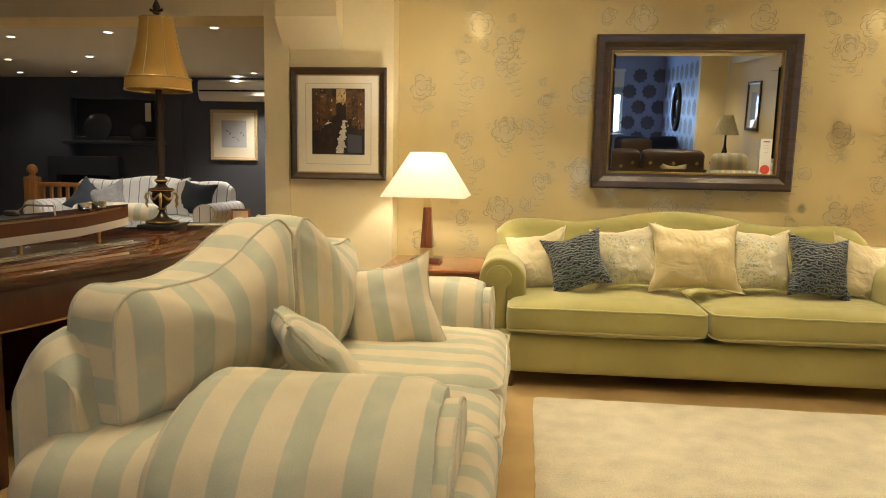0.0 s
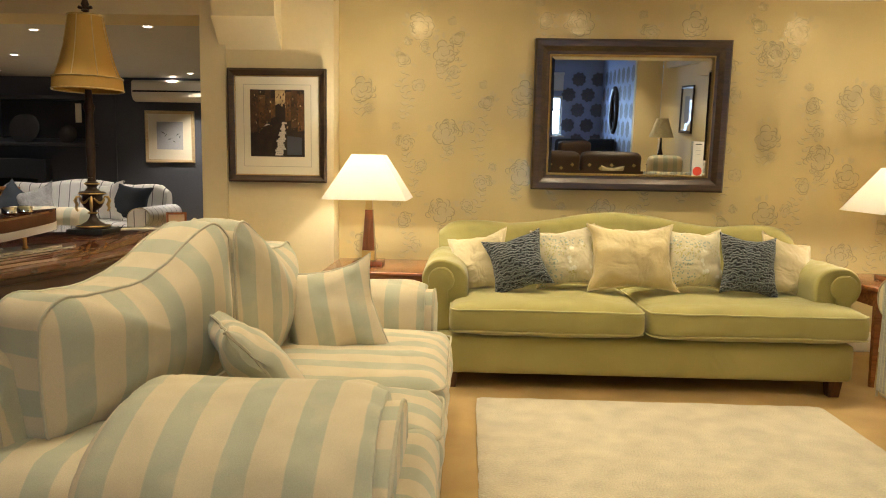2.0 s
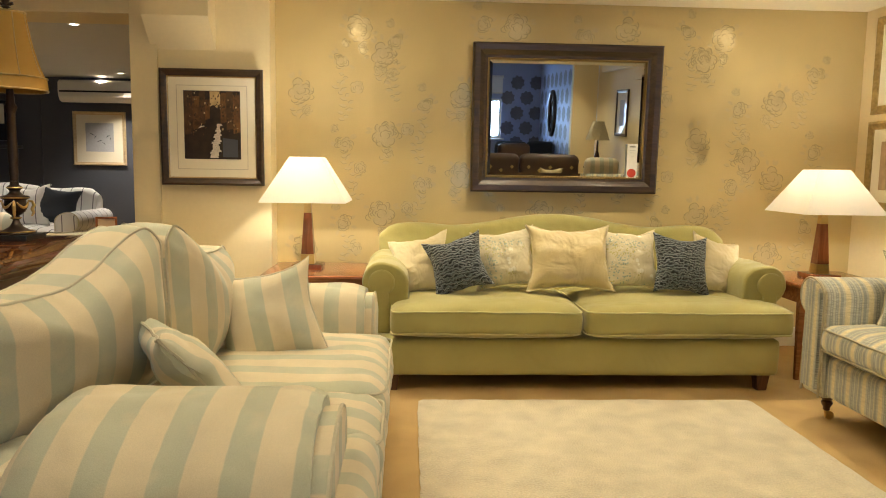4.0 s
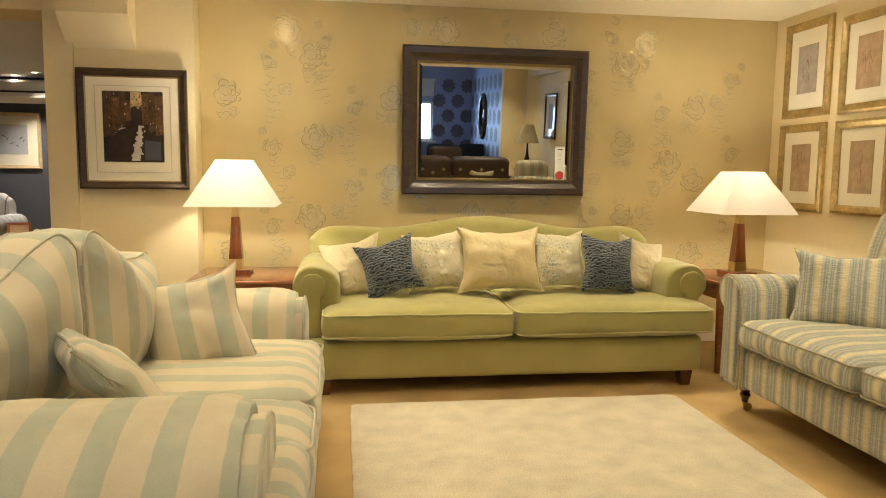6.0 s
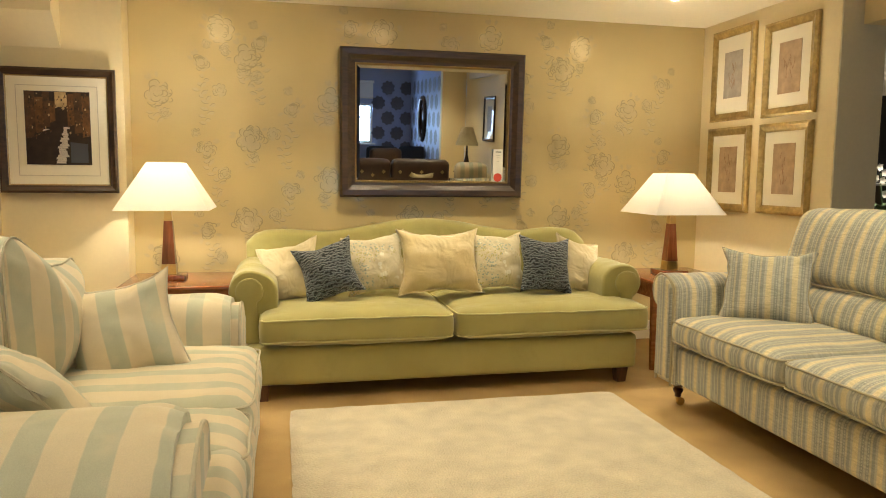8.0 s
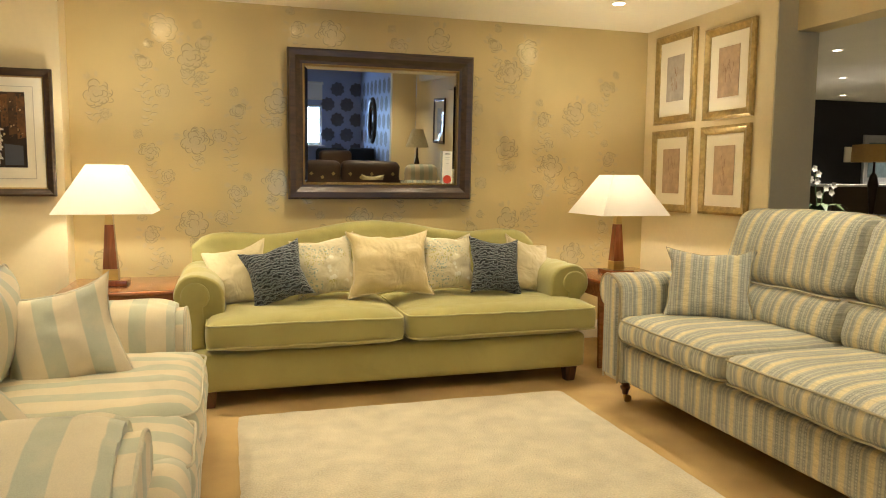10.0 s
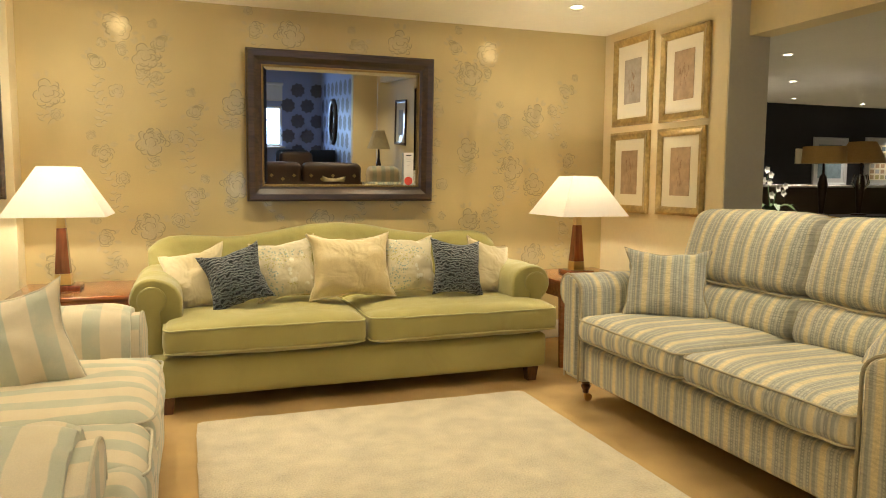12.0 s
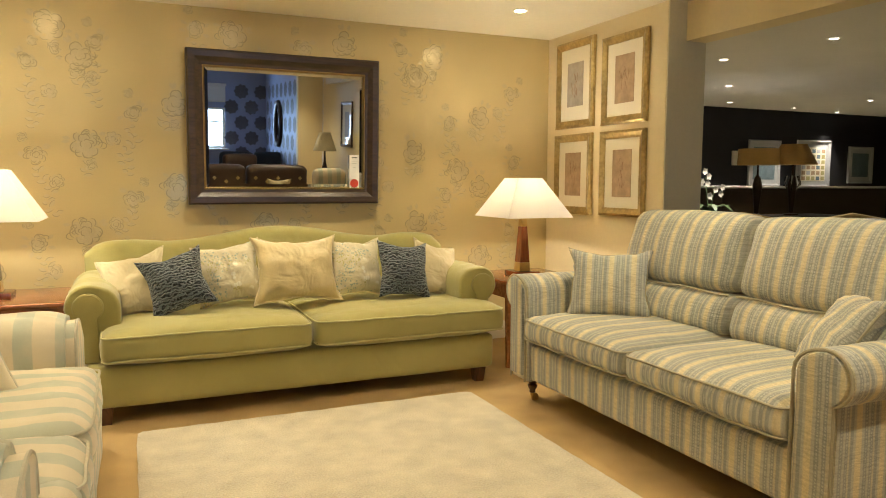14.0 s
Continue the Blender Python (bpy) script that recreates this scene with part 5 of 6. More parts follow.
# tall bronze lamp with a bell shade on the desk
tall = thing("tall_table_lamp", pose(-1.985, 3.68, 0.7655), "tall bronze urn lamp with a gold pleated bell shade, unlit", "lamp")
part("plinth", box(-0.095, 0.095, -0.095, 0.095, 0, 0.028, 0.004), M_BLACK, tall, "black square plinth")
part("urn", lathe([(r * (0.95 if z < 0.06 else 0.74), 0.0285 + (z - 0.0285) * 0.86) for r, z in [(0.085, 0.0285), (0.09, 0.036), (0.086, 0.044), (0.066, 0.05), (0.06, 0.062), (0.042, 0.072), (0.026, 0.092), (0.019, 0.112), (0.03, 0.118), (0.03, 0.126), (0.02, 0.132), (0.036, 0.142), (0.058, 0.158), (0.07, 0.178), (0.073, 0.196), (0.066, 0.206), (0.064, 0.224), (0.084, 0.236), (0.088, 0.244), (0.08, 0.250), (0.052, 0.254), (0.036, 0.268), (0.03, 0.278), (0.044, 0.292), (0.046, 0.302), (0.028, 0.314), (0.024, 0.335)]], 28), M_BRONZE, tall)
for z, r in ((0.042, 0.083), (0.109, 0.0235), (0.21, 0.0645), (0.26, 0.0345)):
    part("gilt_ring", tube([(r * math.cos(2 * math.pi * i / 28), r * math.sin(2 * math.pi * i / 28), z) for i in range(28)], 0.0035, 6, True), M_BRASS, tall)
part("column", lathe([(0.018, 0.2925), (0.022, 0.3355), (0.02, 0.36), (0.024, 0.42), (0.019, 0.62), (0.026, 0.64), (0.03, 0.655), (0.02, 0.675), (0.016, 0.74)], 20), M_BRONZE, tall)
for k in range(4):
    a = math.pi / 2 * k + 0.4
    part("handle", tube([(0.74 * (0.076 + b) * math.cos(a), 0.74 * (0.076 + b) * math.sin(a), 0.86 * z) for b, z in ((0.0, 0.226), (0.024, 0.222), (0.034, 0.20), (0.022, 0.178), (0.03, 0.155), (0.018, 0.136))], lambda f: 0.004 + 0.005 * math.sin(math.pi * f), 8), M_BRASS, tall, "gilt mask handle")
    part("swag", tube([(0.057 * math.cos(a + 0.2 + 1.17 * q / 8), 0.057 * math.sin(a + 0.2 + 1.17 * q / 8), 0.188 - 0.026 * math.sin(math.pi * q / 8)) for q in range(9)], lambda f: 0.003 + 0.004 * math.sin(math.pi * f), 6), M_BRASS, tall, "gilt swag")
def bell(n=48):
    bm = bmesh.new()
    prof = [(0.165, 0), (0.167, 0.015), (0.163, 0.06), (0.155, 0.066), (0.132, 0.13), (0.108, 0.22), (0.092, 0.31), (0.083, 0.372), (0.081, 0.372), (0.09, 0.31), (0.106, 0.22), (0.13, 0.13), (0.152, 0.066), (0.161, 0.015), (0.163, 0)]
    rings = []
    for r, z in prof:
        rings.append([bm.verts.new((r * (1 + 0.012 * abs(math.sin(6 * 2 * math.pi * j / n / 2))) * math.cos(2 * math.pi * j / n), r * (1 + 0.012 * abs(math.sin(6 * math.pi * j / n))) * math.sin(2 * math.pi * j / n), z)) for j in range(n)])
    rings.append(rings[0])
    for A, B in zip(rings, rings[1:]):
        for j in range(n):
            bm.faces.new((A[j], A[(j + 1) % n], B[(j + 1) % n], B[j]))
    bmesh.ops.recalc_face_normals(bm, faces=bm.faces)
    return moved(bm, pose(0, 0, 0.735))
shade = part("shade", bell(), M_GOLDSHADE, tall, "gold silk bell shade")
for z, r in ((0.737, 0.168), (0.797, 0.166), (1.105, 0.085)):
    part("braid", tube([(r * math.cos(2 * math.pi * i / 40), r * math.sin(2 * math.pi * i / 40), z) for i in range(40)], 0.005, 6, True), M_GILT, shade)
for k in range(8):
    a = 2 * math.pi * k / 8
    part("seam", tube([(r * math.cos(a), r * math.sin(a), 0.735 + z) for r, z in ((0.157, 0.068), (0.134, 0.13), (0.11, 0.22), (0.094, 0.31), (0.085, 0.37))], 0.0025, 5), M_GILT, shade)
part("finial", merge(lathe([(0.008, 1.10), (0.01, 1.125), (0.022, 1.132), (0.012, 1.14), (0.02, 1.165), (0.012, 1.185), (0.004, 1.20)], 14), tube([(-0.035, 0, 1.15), (0, 0, 1.14), (0.035, 0, 1.15)], 0.008)), M_BRONZE, tall)

# model motor boat on a stand
boat = thing("model_boat", pose(-1.95, 2.70, 0.7655, 0, 0, -92), "varnished mahogany model motor boat on a brass stand", "model boat")
def hull(z0, z1, w0, w1):
    bm = bmesh.new()
    rows = []
    for i in range(17):
        f = i / 16
        x = -0.55 + 1.1 * f
        bow = min(1, ((1 - abs(min(0, f - 0.45)) / 0.45) if f < 0.45 else 1)) ** 0.6 + 0.02
        lift = 0.03 * max(0, 0.4 - f)
        rows.append([bm.verts.new((x, s * w * bow, z + lift)) for s, w, z in ((-1, w0, z0), (-1, w1, z1), (1, w1, z1), (1, w0, z0))])
    for A, B in zip(rows, rows[1:]):
        for j in range(4):
            bm.faces.new((A[j], A[(j + 1) % 4], B[(j + 1) % 4], B[j]))
    bm.faces.new(rows[0])
    bm.faces.new(rows[-1])
    bmesh.ops.recalc_face_normals(bm, faces=bm.faces)
    return bm
part("hull", hull(0.088, 0.138, 0.088, 0.10), M_MAHOGV, boat)
part("keel", hull(0.05, 0.0875, 0.066, 0.09), M_CARD, boat, "cream painted bottom")
part("deck", hull(0.1385, 0.146, 0.102, 0.096), M_MAHOG, boat)
part("cockpit", box(0.12, 0.42, -0.07, 0.07, 0.1465, 0.152, 0.002), M_BLACK, boat)
for x in (0.2, 0.36):
    part("seat_back", moved(softbox(0.02, 0.06, 0.024, 0.008, 0, 6), pose(x, 0, 0.1645)), M_PEWTER, boat)
for x, r in ((-0.2, 0.028), (-0.3, 0.03)):
    part("ventilator", moved(lathe([(r * 0.8, 0), (r, 0.006), (r, 0.026), (r * 0.92, 0.03), (r * 0.3, 0.032)], 18), pose(x, 0.02, 0.153)), M_STEEL, boat, "bright metal deck fitting")
part("windscreen", tube([(0.08, -0.09, 0.147), (0.05, -0.06, 0.185), (0.05, 0.06, 0.185), (0.08, 0.09, 0.147)], 0.004), M_STEEL, boat)
for x in (-0.32, 0.17):
    part("stand_post", moved(lathe([(0.014, 0.0), (0.008, 0.01), (0.008, 0.045), (0.012, 0.05)], 12), pose(x, 0, 0)), M_BRASS, boat)
part("propeller", merge(tube([(0.38, 0, 0.05), (0.5, 0, 0.035)], 0.004), moved(softbox(0.006, 0.05, 0.016, 0.003, 0, 4), pose(0.5, 0, 0.035, 30, 0, 20))), M_BRASS, boat)
for y, s in ((2.62, 0.0), (2.70, 0.02)):
    solid("model_oar", tube([(-1.86 - 0.06 * (y > 2.65), 2.2, 0.776), (-1.72 - 0.06 * (y > 2.65), 3.02, 0.776)], 0.006), M_PEWTER, "slim metal rod lying on the desk", "rod", group="rods on the desk")
solid("paper_sheet", moved(prism([(-0.12, -0.05), (0.12, -0.05), (0.12, 0.05), (-0.12, 0.05)], 0.0, 0.004, "z"), pose(-1.86, 4.0, 0.7665, 0, 0, 20)), M_MOUNT, "white paper leaflet lying on the desk", "paper", smooth=False)
pf = thing("photo_frame", pose(-1.70, 4.06, 0.812, -12, 0, 20), "small brown standing photo frame", "frame")
part("frame", mitred(0.11, 0.09, [(0, 0), (0, -0.012), (0.012, -0.012), (0.012, 0)]), M_LAMPWOOD, pf, smooth=False)
part("sheet", box(-0.045, 0.045, -0.004, -0.002, -0.036, 0.036), M_SKETCH, pf)

# ---- the dark room beyond the east opening ----
solid("wall_dark", box(3.2, 12.0, 7.65, 7.8, 0, CEIL), M_DARK, "near-black painted wall", "wall", "structure", smooth=False)
solid("wall_dark_east", box(12.0, 12.15, -3.2, 7.8, 0, CEIL), M_DARK, "near-black painted wall", "wall", "structure", smooth=False)
solid("wall_dark_west", box(3.202, 3.3, WALL_Y + 0.152, 7.648, 0, CEIL), M_DARK, "near-black painted wall", "wall", "structure", smooth=False)
solid("ceiling_dark_room", box(3.202, 12.0, -3.2, 7.8, CEIL, CEIL + 0.1), M_DARKCEIL, "grey-painted ceiling of the dim room", "ceiling", "structure", smooth=False)
for x, y in DARK_DOWN:
    downlight(x, y, CEIL, DARK_W * (0.4 if y > 7 else 1.1), COOL, True, size=70)
# unseen paler floor layer, added to bounce neutral light onto this ceiling
solid("floor_dim_room", box(3.3, 11.99, -3.19, 7.64, 0.001, 0.006), M_GREYCARPET, "unseen grey-beige carpet added for bounce in the dim room", "floor", "structure", smooth=False)
counter = thing("long_counter", pose(6.9, 5.95, 0), "long dark counter with a pale top edge", "counter")
part("body", box(-1.2, 1.35, -0.25, 0.25, 0, 1.10, 0.004), M_COUNTER, counter, smooth=False)
part("worktop", box(-1.22, 1.37, -0.27, 0.27, 1.101, 1.125, 0.004), M_CARD, counter, smooth=False)


def dim_lamp(x, y, z, h, label, empire=False):
    l = thing("table_lamp", pose(x, y, z), label, "lamp", "lamps in the dim room")
    part("foot", lathe([(0.07, 0), (0.07, 0.012), (0.02, 0.02)], 18), M_BRONZE, l)
    part("stem", lathe([(0.02, 0.02), (0.03, h * 0.25), (0.045, h * 0.6), (0.03, h * 0.75), (0.012, h * 0.8), (0.01, h)], 18), M_BRONZE, l)
    if empire:
        for k in range(4):
            a = math.pi / 2 * k + 0.6
            part("branch", tube([(0.02 * math.cos(a), 0.02 * math.sin(a), h * 0.45), (0.07 * math.cos(a), 0.07 * math.sin(a), h * 0.62), (0.05 * math.cos(a), 0.05 * math.sin(a), h * 0.78)], lambda f: 0.008 + 0.006 * f, 7), M_PEWTER, l, "pale leafy branch")
        part("shade", moved(lathe([(0.22, 0), (0.22, 0.008), (0.17, 0.10), (0.12, 0.2), (0.115, 0.2)], 28), pose(0, 0, h)), M_DIMSHADE, l, "tan empire shade")
    else:
        part("shade", moved(lathe([(0.19, 0), (0.192, 0.01), (0.185, 0.155), (0.18, 0.155)], 28), pose(0, 0, h)), M_DIMSHADE, l, "tan drum shade")


stand = thing("console_table", pose(5.9, 5.2, 0), "dark wooden console table with two lamps", "table")
part("tabletop", box(-0.75, 0.75, -0.2, 0.2, 0.80, 0.84, 0.004), M_DARKWOOD, stand)
for sx in (-1, 1):
    for sy in (-1, 1):
        part("leg", box(sx * 0.7 - 0.02, sx * 0.7 + 0.02, sy * 0.16 - 0.02, sy * 0.16 + 0.02, 0, 0.799), M_DARKWOOD, stand)
dim_lamp(5.65, 5.2, 0.8405, 0.49, "unlit lamp with a dark urn base and tan drum shade")
dim_lamp(6.12, 5.2, 0.8405, 0.50, "unlit lamp with a branched base and tan empire shade", True)
for x, y, w, h, m in ((8.39, 7.645, 0.62, 0.66, "pane"), (9.38, 7.645, 0.70, 0.70, "grid"), (10.4, 7.645, 0.56, 0.56, "pane")):
    if w:
        def art(p, w=w, h=h, m=m):
            s = part("sheet", box(-w / 2 + 0.10, w / 2 - 0.10, -0.0105, -0.0085, -h / 2 + 0.1, h / 2 - 0.1), M_TEALPAPER if m == "pane" else M_MOUNT, p)
            if m == "grid":
                rnd = random.Random(3)
                for i in range(5):
                    for j in range(6):
                        part("swatch", box(-0.235 + 0.1 * i, -0.165 + 0.1 * i, -0.0125, -0.0106, -0.235 + 0.08 * j, -0.18 + 0.08 * j), rnd.choice((M_TEALPAPER, M_SKETCH, M_PALEBLUE, M_GREEN)), s)
        picture("framed_print", pose(x, y, 1.44), w, h, 0.05, M_PALEBLUE, M_PALEBLUE, None, "pale-framed print in the dim room" if m == "pane" else "pale-framed print of small coloured swatches", art=art)
solid("notice_card", box(7.78, 7.97, 7.636, 7.649, 1.405, 1.607), M_MOUNT, "plain cream card fixed to the dark wall", "card", smooth=False)
vase = thing("orchid", pose(4.86, 5.0, 0), "white orchid in a dark planter", "plant")
part("planter", lathe([(0.10, 0), (0.13, 0.6), (0.15, 0.85), (0.14, 0.85)], 18), M_DARKWOOD, vase)
rnd = random.Random(8)
for k in range(2):
    a = 2 * math.pi * k / 4
    tip = Vector((0.06 * math.cos(a), 0.06 * math.sin(a), 1.12 + 0.09 * k))
    part("stem", tube([(0, 0, 0.85), (0.04 * math.cos(a), 0.04 * math.sin(a), 1.05), tip], 0.004), M_LEAF, vase)
    bm = bmesh.new()
    for j in range(5):
        c = tip + Vector((rnd.uniform(-0.05, 0.05), rnd.uniform(-0.05, 0.05), rnd.uniform(-0.1, 0.05)))
        for q in range(5):
            t = 2 * math.pi * q / 5 + j
            d, e = Vector((math.cos(t), -0.3, math.sin(t))) * 0.035, Vector((-math.sin(t), 0, math.cos(t))) * 0.015
            bm.faces.new([bm.verts.new(v) for v in (c, c + d * 0.6 + e, c + d, c + d * 0.6 - e)])
    part("blossom", bm, M_PETAL, vase, "white blossoms")
for k in range(9):
    a = 2 * math.pi * k / 9
    d = Vector((math.cos(a), math.sin(a), 0))
    e = Vector((-math.sin(a), math.cos(a), 0)) * 0.03
    bm = bmesh.new()
    rows = [[bm.verts.new(Vector((0, 0, 0.85)) + d * r + e * w * s + Vector((0, 0, z))) for s in (-1, 1)] for r, w, z in ((0, 0.3, 0), (0.08, 1, 0.09), (0.17, 0.9, 0.11), (0.25, 0.1, 0.05))]
    for A, B in zip(rows, rows[1:]):
        bm.faces.new((A[0], A[1], B[1], B[0]))
    part("leaf", bm, M_LEAF, vase)
# a carved sofa back and dark chairs just behind the striped sofa
for x, y, w in ((3.75, 3.35, 0.5), (4.35, 3.0, 0.55)):
    ch = thing("tub_chair", pose(x, y, 0, 0, 0, -10), "cream-backed tub chair with a scrolled top rail", "chair", "tub chairs")
    part("seat", moved(softbox(w, 0.55, 0.4, 0.06, 0.02, 10), pose(0, 0, 0.22)), M_FLOCK, ch)
    part("backrest", moved(softbox(w, 0.12, 0.5, 0.055, 0.02, 10), pose(0, 0.25, 0.66)), M_FLOCK, ch)
    part("top_rail", tube([(-w / 2 - 0.03, 0.25, 0.90), (-w / 4, 0.25, 0.925), (0, 0.25, 0.945), (w / 4, 0.25, 0.925), (w / 2 + 0.03, 0.25, 0.90)], 0.018, 8), M_GILT, ch)

# ---- the part of the room behind the camera, seen in the mirror ----
solid("wall_south_panel", box(3.3, 3.45, -3.75, -0.902, 0, SOUTH_CEIL), M_WALL, "cream painted wall with a framed print", "wall", "structure", smooth=False)
solid("wall_south_pier", box(2.85, 3.298, -3.9, -3.75, 0, SOUTH_CEIL), M_WALL, "cream painted pier end", "wall", "structure", smooth=False)
solid("wall_floral_side", box(2.85, 3.0, -7.0, -3.902, 0, SOUTH_CEIL), M_BLUEPAPER, "silver-blue wallpaper with dark blooms", "wall", "structure", smooth=False)
solid("wall_floral", box(1.99, 3.0, -7.15, -7.0, 0, SOUTH_CEIL), M_BLUEPAPER, "silver-blue wallpaper with dark blooms", "wall", "structure", smooth=False)
solid("wall_floral_low", box(0.9, 1.99, -7.15, -7.0, 0, 0.93), M_BLUEPAPER, "silver-blue wallpaper under the window", "wall", "structure", smooth=False)
solid("wall_floral_high", box(0.9, 1.99, -7.15, -7.0, 1.79, SOUTH_CEIL), M_BLUEPAPER, "silver-blue wallpaper above the window", "wall", "structure", smooth=False)
solid("wall_south", box(-7.75, 0.9, -7.15, -7.0, 0, SOUTH_CEIL), M_GREY, "slate grey wall", "wall", "structure", smooth=False)
solid("wall_southwest", box(-7.75, -7.602, -7.0, -0.102, 0, SOUTH_CEIL), M_GREY, "slate grey wall", "wall", "structure", smooth=False)
solid("ceiling_south", box(-7.6, 3.45, -7.15, -0.1, SOUTH_CEIL, SOUTH_CEIL + 0.1), M_GREYCEIL, "cream painted plaster ceiling", "ceiling", "structure", smooth=False)
solid("beam_south", box(-7.6, 3.45, -0.2, -0.1025, CEIL, SOUTH_CEIL - 0.001), M_CEIL, "cream plaster step up to the higher ceiling", "beam", "structure", smooth=False)
solid("wall_south_upper", box(3.05, 3.2, -0.9, -0.202, CEIL + 0.001, SOUTH_CEIL - 0.001), M_WALL, "cream painted wall over the beam", "wall", "structure", smooth=False)
solid("wall_southeast", box(3.452, 12.0, -3.35, -3.202, 0, SOUTH_CEIL), M_DARK, "near-black painted wall", "wall", "structure", smooth=False)
win = tagged(thing("window_1", pose(1.445, -7.07, 1.36), "white casement window with daylight behind", "window"), kind="structure")
part("window_frame", mitred(1.09, 0.86, [(0, 0.03), (0, -0.03), (0.05, -0.03), (0.05, 0.03)]), M_WHITE, win, smooth=False)
part("mullion", box(-0.02, 0.02, -0.02, 0.02, -0.38, 0.38), M_WHITE, win)
part("transom", box(-0.495, 0.495, -0.018, 0.018, 0.12, 0.15), M_WHITE, win)
part("window_sill", box(-0.6, 0.6, 0.03, 0.2, -0.46, -0.43, 0.004), M_WHITE, win)
data = bpy.data.lights.new("window_daylight", "AREA")
data.shape, data.size, data.size_y, data.energy, data.color = "RECTANGLE", 1.0, 0.8, WINDOW_W, (0.45, 0.66, 1.0)
ob = new("window_daylight", data)
ob.matrix_world = look((1.445, -7.19, 1.36), (1.6, -3.0, 0.9))
tagged(ob, "daylight entering by the window", "light")
blind = thing("roller_blind", pose(1.445, -6.97, 0), "white roller blind drawn up above the window", "blind")
part("cloth", box(-0.55, 0.55, -0.004, 0.004, 1.93, 2.24), M_CARD, blind)
part("roller", moved(lathe([(0.03, -0.57), (0.03, 0.57)], 18), pose(0, 0, 2.265, 0, 90, 0)), M_CARD, blind)
part("bottom_bar", box(-0.55, 0.55, -0.009, 0.009, 1.905, 1.9295, 0.004), M_WHITE, blind)
solid("backdrop", box(-4, 6, -9.4, -9.3, -0.1, 4), M_DAYSKY, "pale blue overcast daylight outside", "backdrop", "structure", smooth=False)


def blooms(name, parent_m, places):
    for k, (a, z) in enumerate(places):
        bm = bmesh.new()
        n = 40
        c = bm.verts.new((0, 0, 0))
        ring = [bm.verts.new((0.16 * (0.9 + 0.1 * math.cos(9 * 2 * math.pi * i / n)) * math.cos(2 * math.pi * i / n), -0.0012, 0.16 * (0.9 + 0.1 * math.cos(9 * 2 * math.pi * i / n)) * math.sin(2 * math.pi * i / n))) for i in range(n)]
        for i in range(n):
            bm.faces.new((c, ring[i], ring[(i + 1) % n]))
        bmesh.ops.recalc_face_normals(bm, faces=bm.faces)
        b = part("printed_bloom", bm, M_BLOOM, bpy.data.objects[name])
        b.matrix_basis = parent_m(a, z)


blooms("wall_floral", lambda a, z: pose(a, -6.997, z, 0, 0, 180), [(2.12 + 0.42 * i + (0.21 if j % 2 else 0), 0.5 + 0.33 * j) for i in range(2) for j in range(6)])
blooms("wall_floral_side", lambda a, z: pose(2.847, a, z, 0, 0, -90), [(-6.75 + 0.42 * i + (0.21 if j % 2 else 0), 0.5 + 0.33 * j) for i in range(7) for j in range(6)])
rm = thing("round_mirror", pose(2.835, -5.5, 1.5, 0, 0, -90), "round dark-framed mirror on the floral wall", "mirror")
part("frame", tube([(0.30 * math.cos(2 * math.pi * i / 40), 0, 0.42 * math.sin(2 * math.pi * i / 40)) for i in range(40)], 0.05, 8, True), M_FRAME, rm)
part("glass", moved(lathe([(0.26, -0.004), (0.26, 0.004)], 32), pose(0, 0.01, 0, 90, 0, 0)), M_MIRROR, rm)
bsofa = thing("brown_sofa", pose(1.6, -0.75, 0, 0, 0, 180), "dark brown leather sofa with gold-figured back cushions", "sofa")
part("base", moved(softbox(2.0, 0.9, 0.36, 0.05, 0, 10), pose(0, 0.45, 0.2)), M_LEATHER, bsofa)
for s in (-1, 1):
    part("arm", moved(softbox(0.22, 0.95, 0.6, 0.1, 0, 10), pose(s * 1.0, 0.45, 0.31)), M_LEATHER, bsofa)
    part("back_cushion", moved(softbox(0.88, 0.22, 0.48, 0.08, 0.01, 12, 0.008, s), pose(s * 0.445, 0.75, 0.66)), M_LEATHER, bsofa)
    for k in range(5):
        part("gold_motif", moved(lathe([(0.03, 0), (0.018, 0.002)], 4), pose(s * 0.445 - 0.32 + 0.16 * k, 0.632, 0.72 - 0.05 * (k % 2), 90, 0, 0)), M_GILT, bsofa)
scatter("scatter_cushion", 0.34, 0.34, 0.14, M_PLAINCREAM, pose(2.03, -1.28, 0.565, 20, 0, 180), "beige woven scatter cushion on the brown sofa", None, 41.0)
sc = thing("striped_armchair", pose(2.72, -0.55, 0, 0, 0, 180), "sage and cream striped armchair", "armchair")
part("seat", moved(softbox(0.7, 0.75, 0.42, 0.06, 0.02, 10), pose(0, 0.4, 0.22)), M_STRIPE, sc, u=0, v=1)
part("backrest", moved(softbox(0.50, 0.22, 0.55, 0.09, 0.01, 10), pose(-0.05, 0.7, 0.60)), M_STRIPE, sc, u=0, v=2)
st2 = thing("lamp_table", pose(3.02, -2.5, 0), "small dark side table", "table")
part("tabletop", lathe([(0.2, 0.63), (0.21, 0.64), (0.21, 0.66), (0.2, 0.67)], 24), M_MAHOG, st2)
part("pedestal", lathe([(0.15, 0), (0.03, 0.06), (0.025, 0.57), (0.05, 0.629)], 18), M_MAHOGV, st2)
wl = thing("table_lamp", pose(3.02, -2.5, 0.6705), "lamp with a dark turned base and cream empire shade", "lamp")
part("base", lathe([(0.07, 0), (0.07, 0.02), (0.03, 0.04), (0.045, 0.15), (0.02, 0.25), (0.012, 0.42)], 20), M_BRONZE, wl)
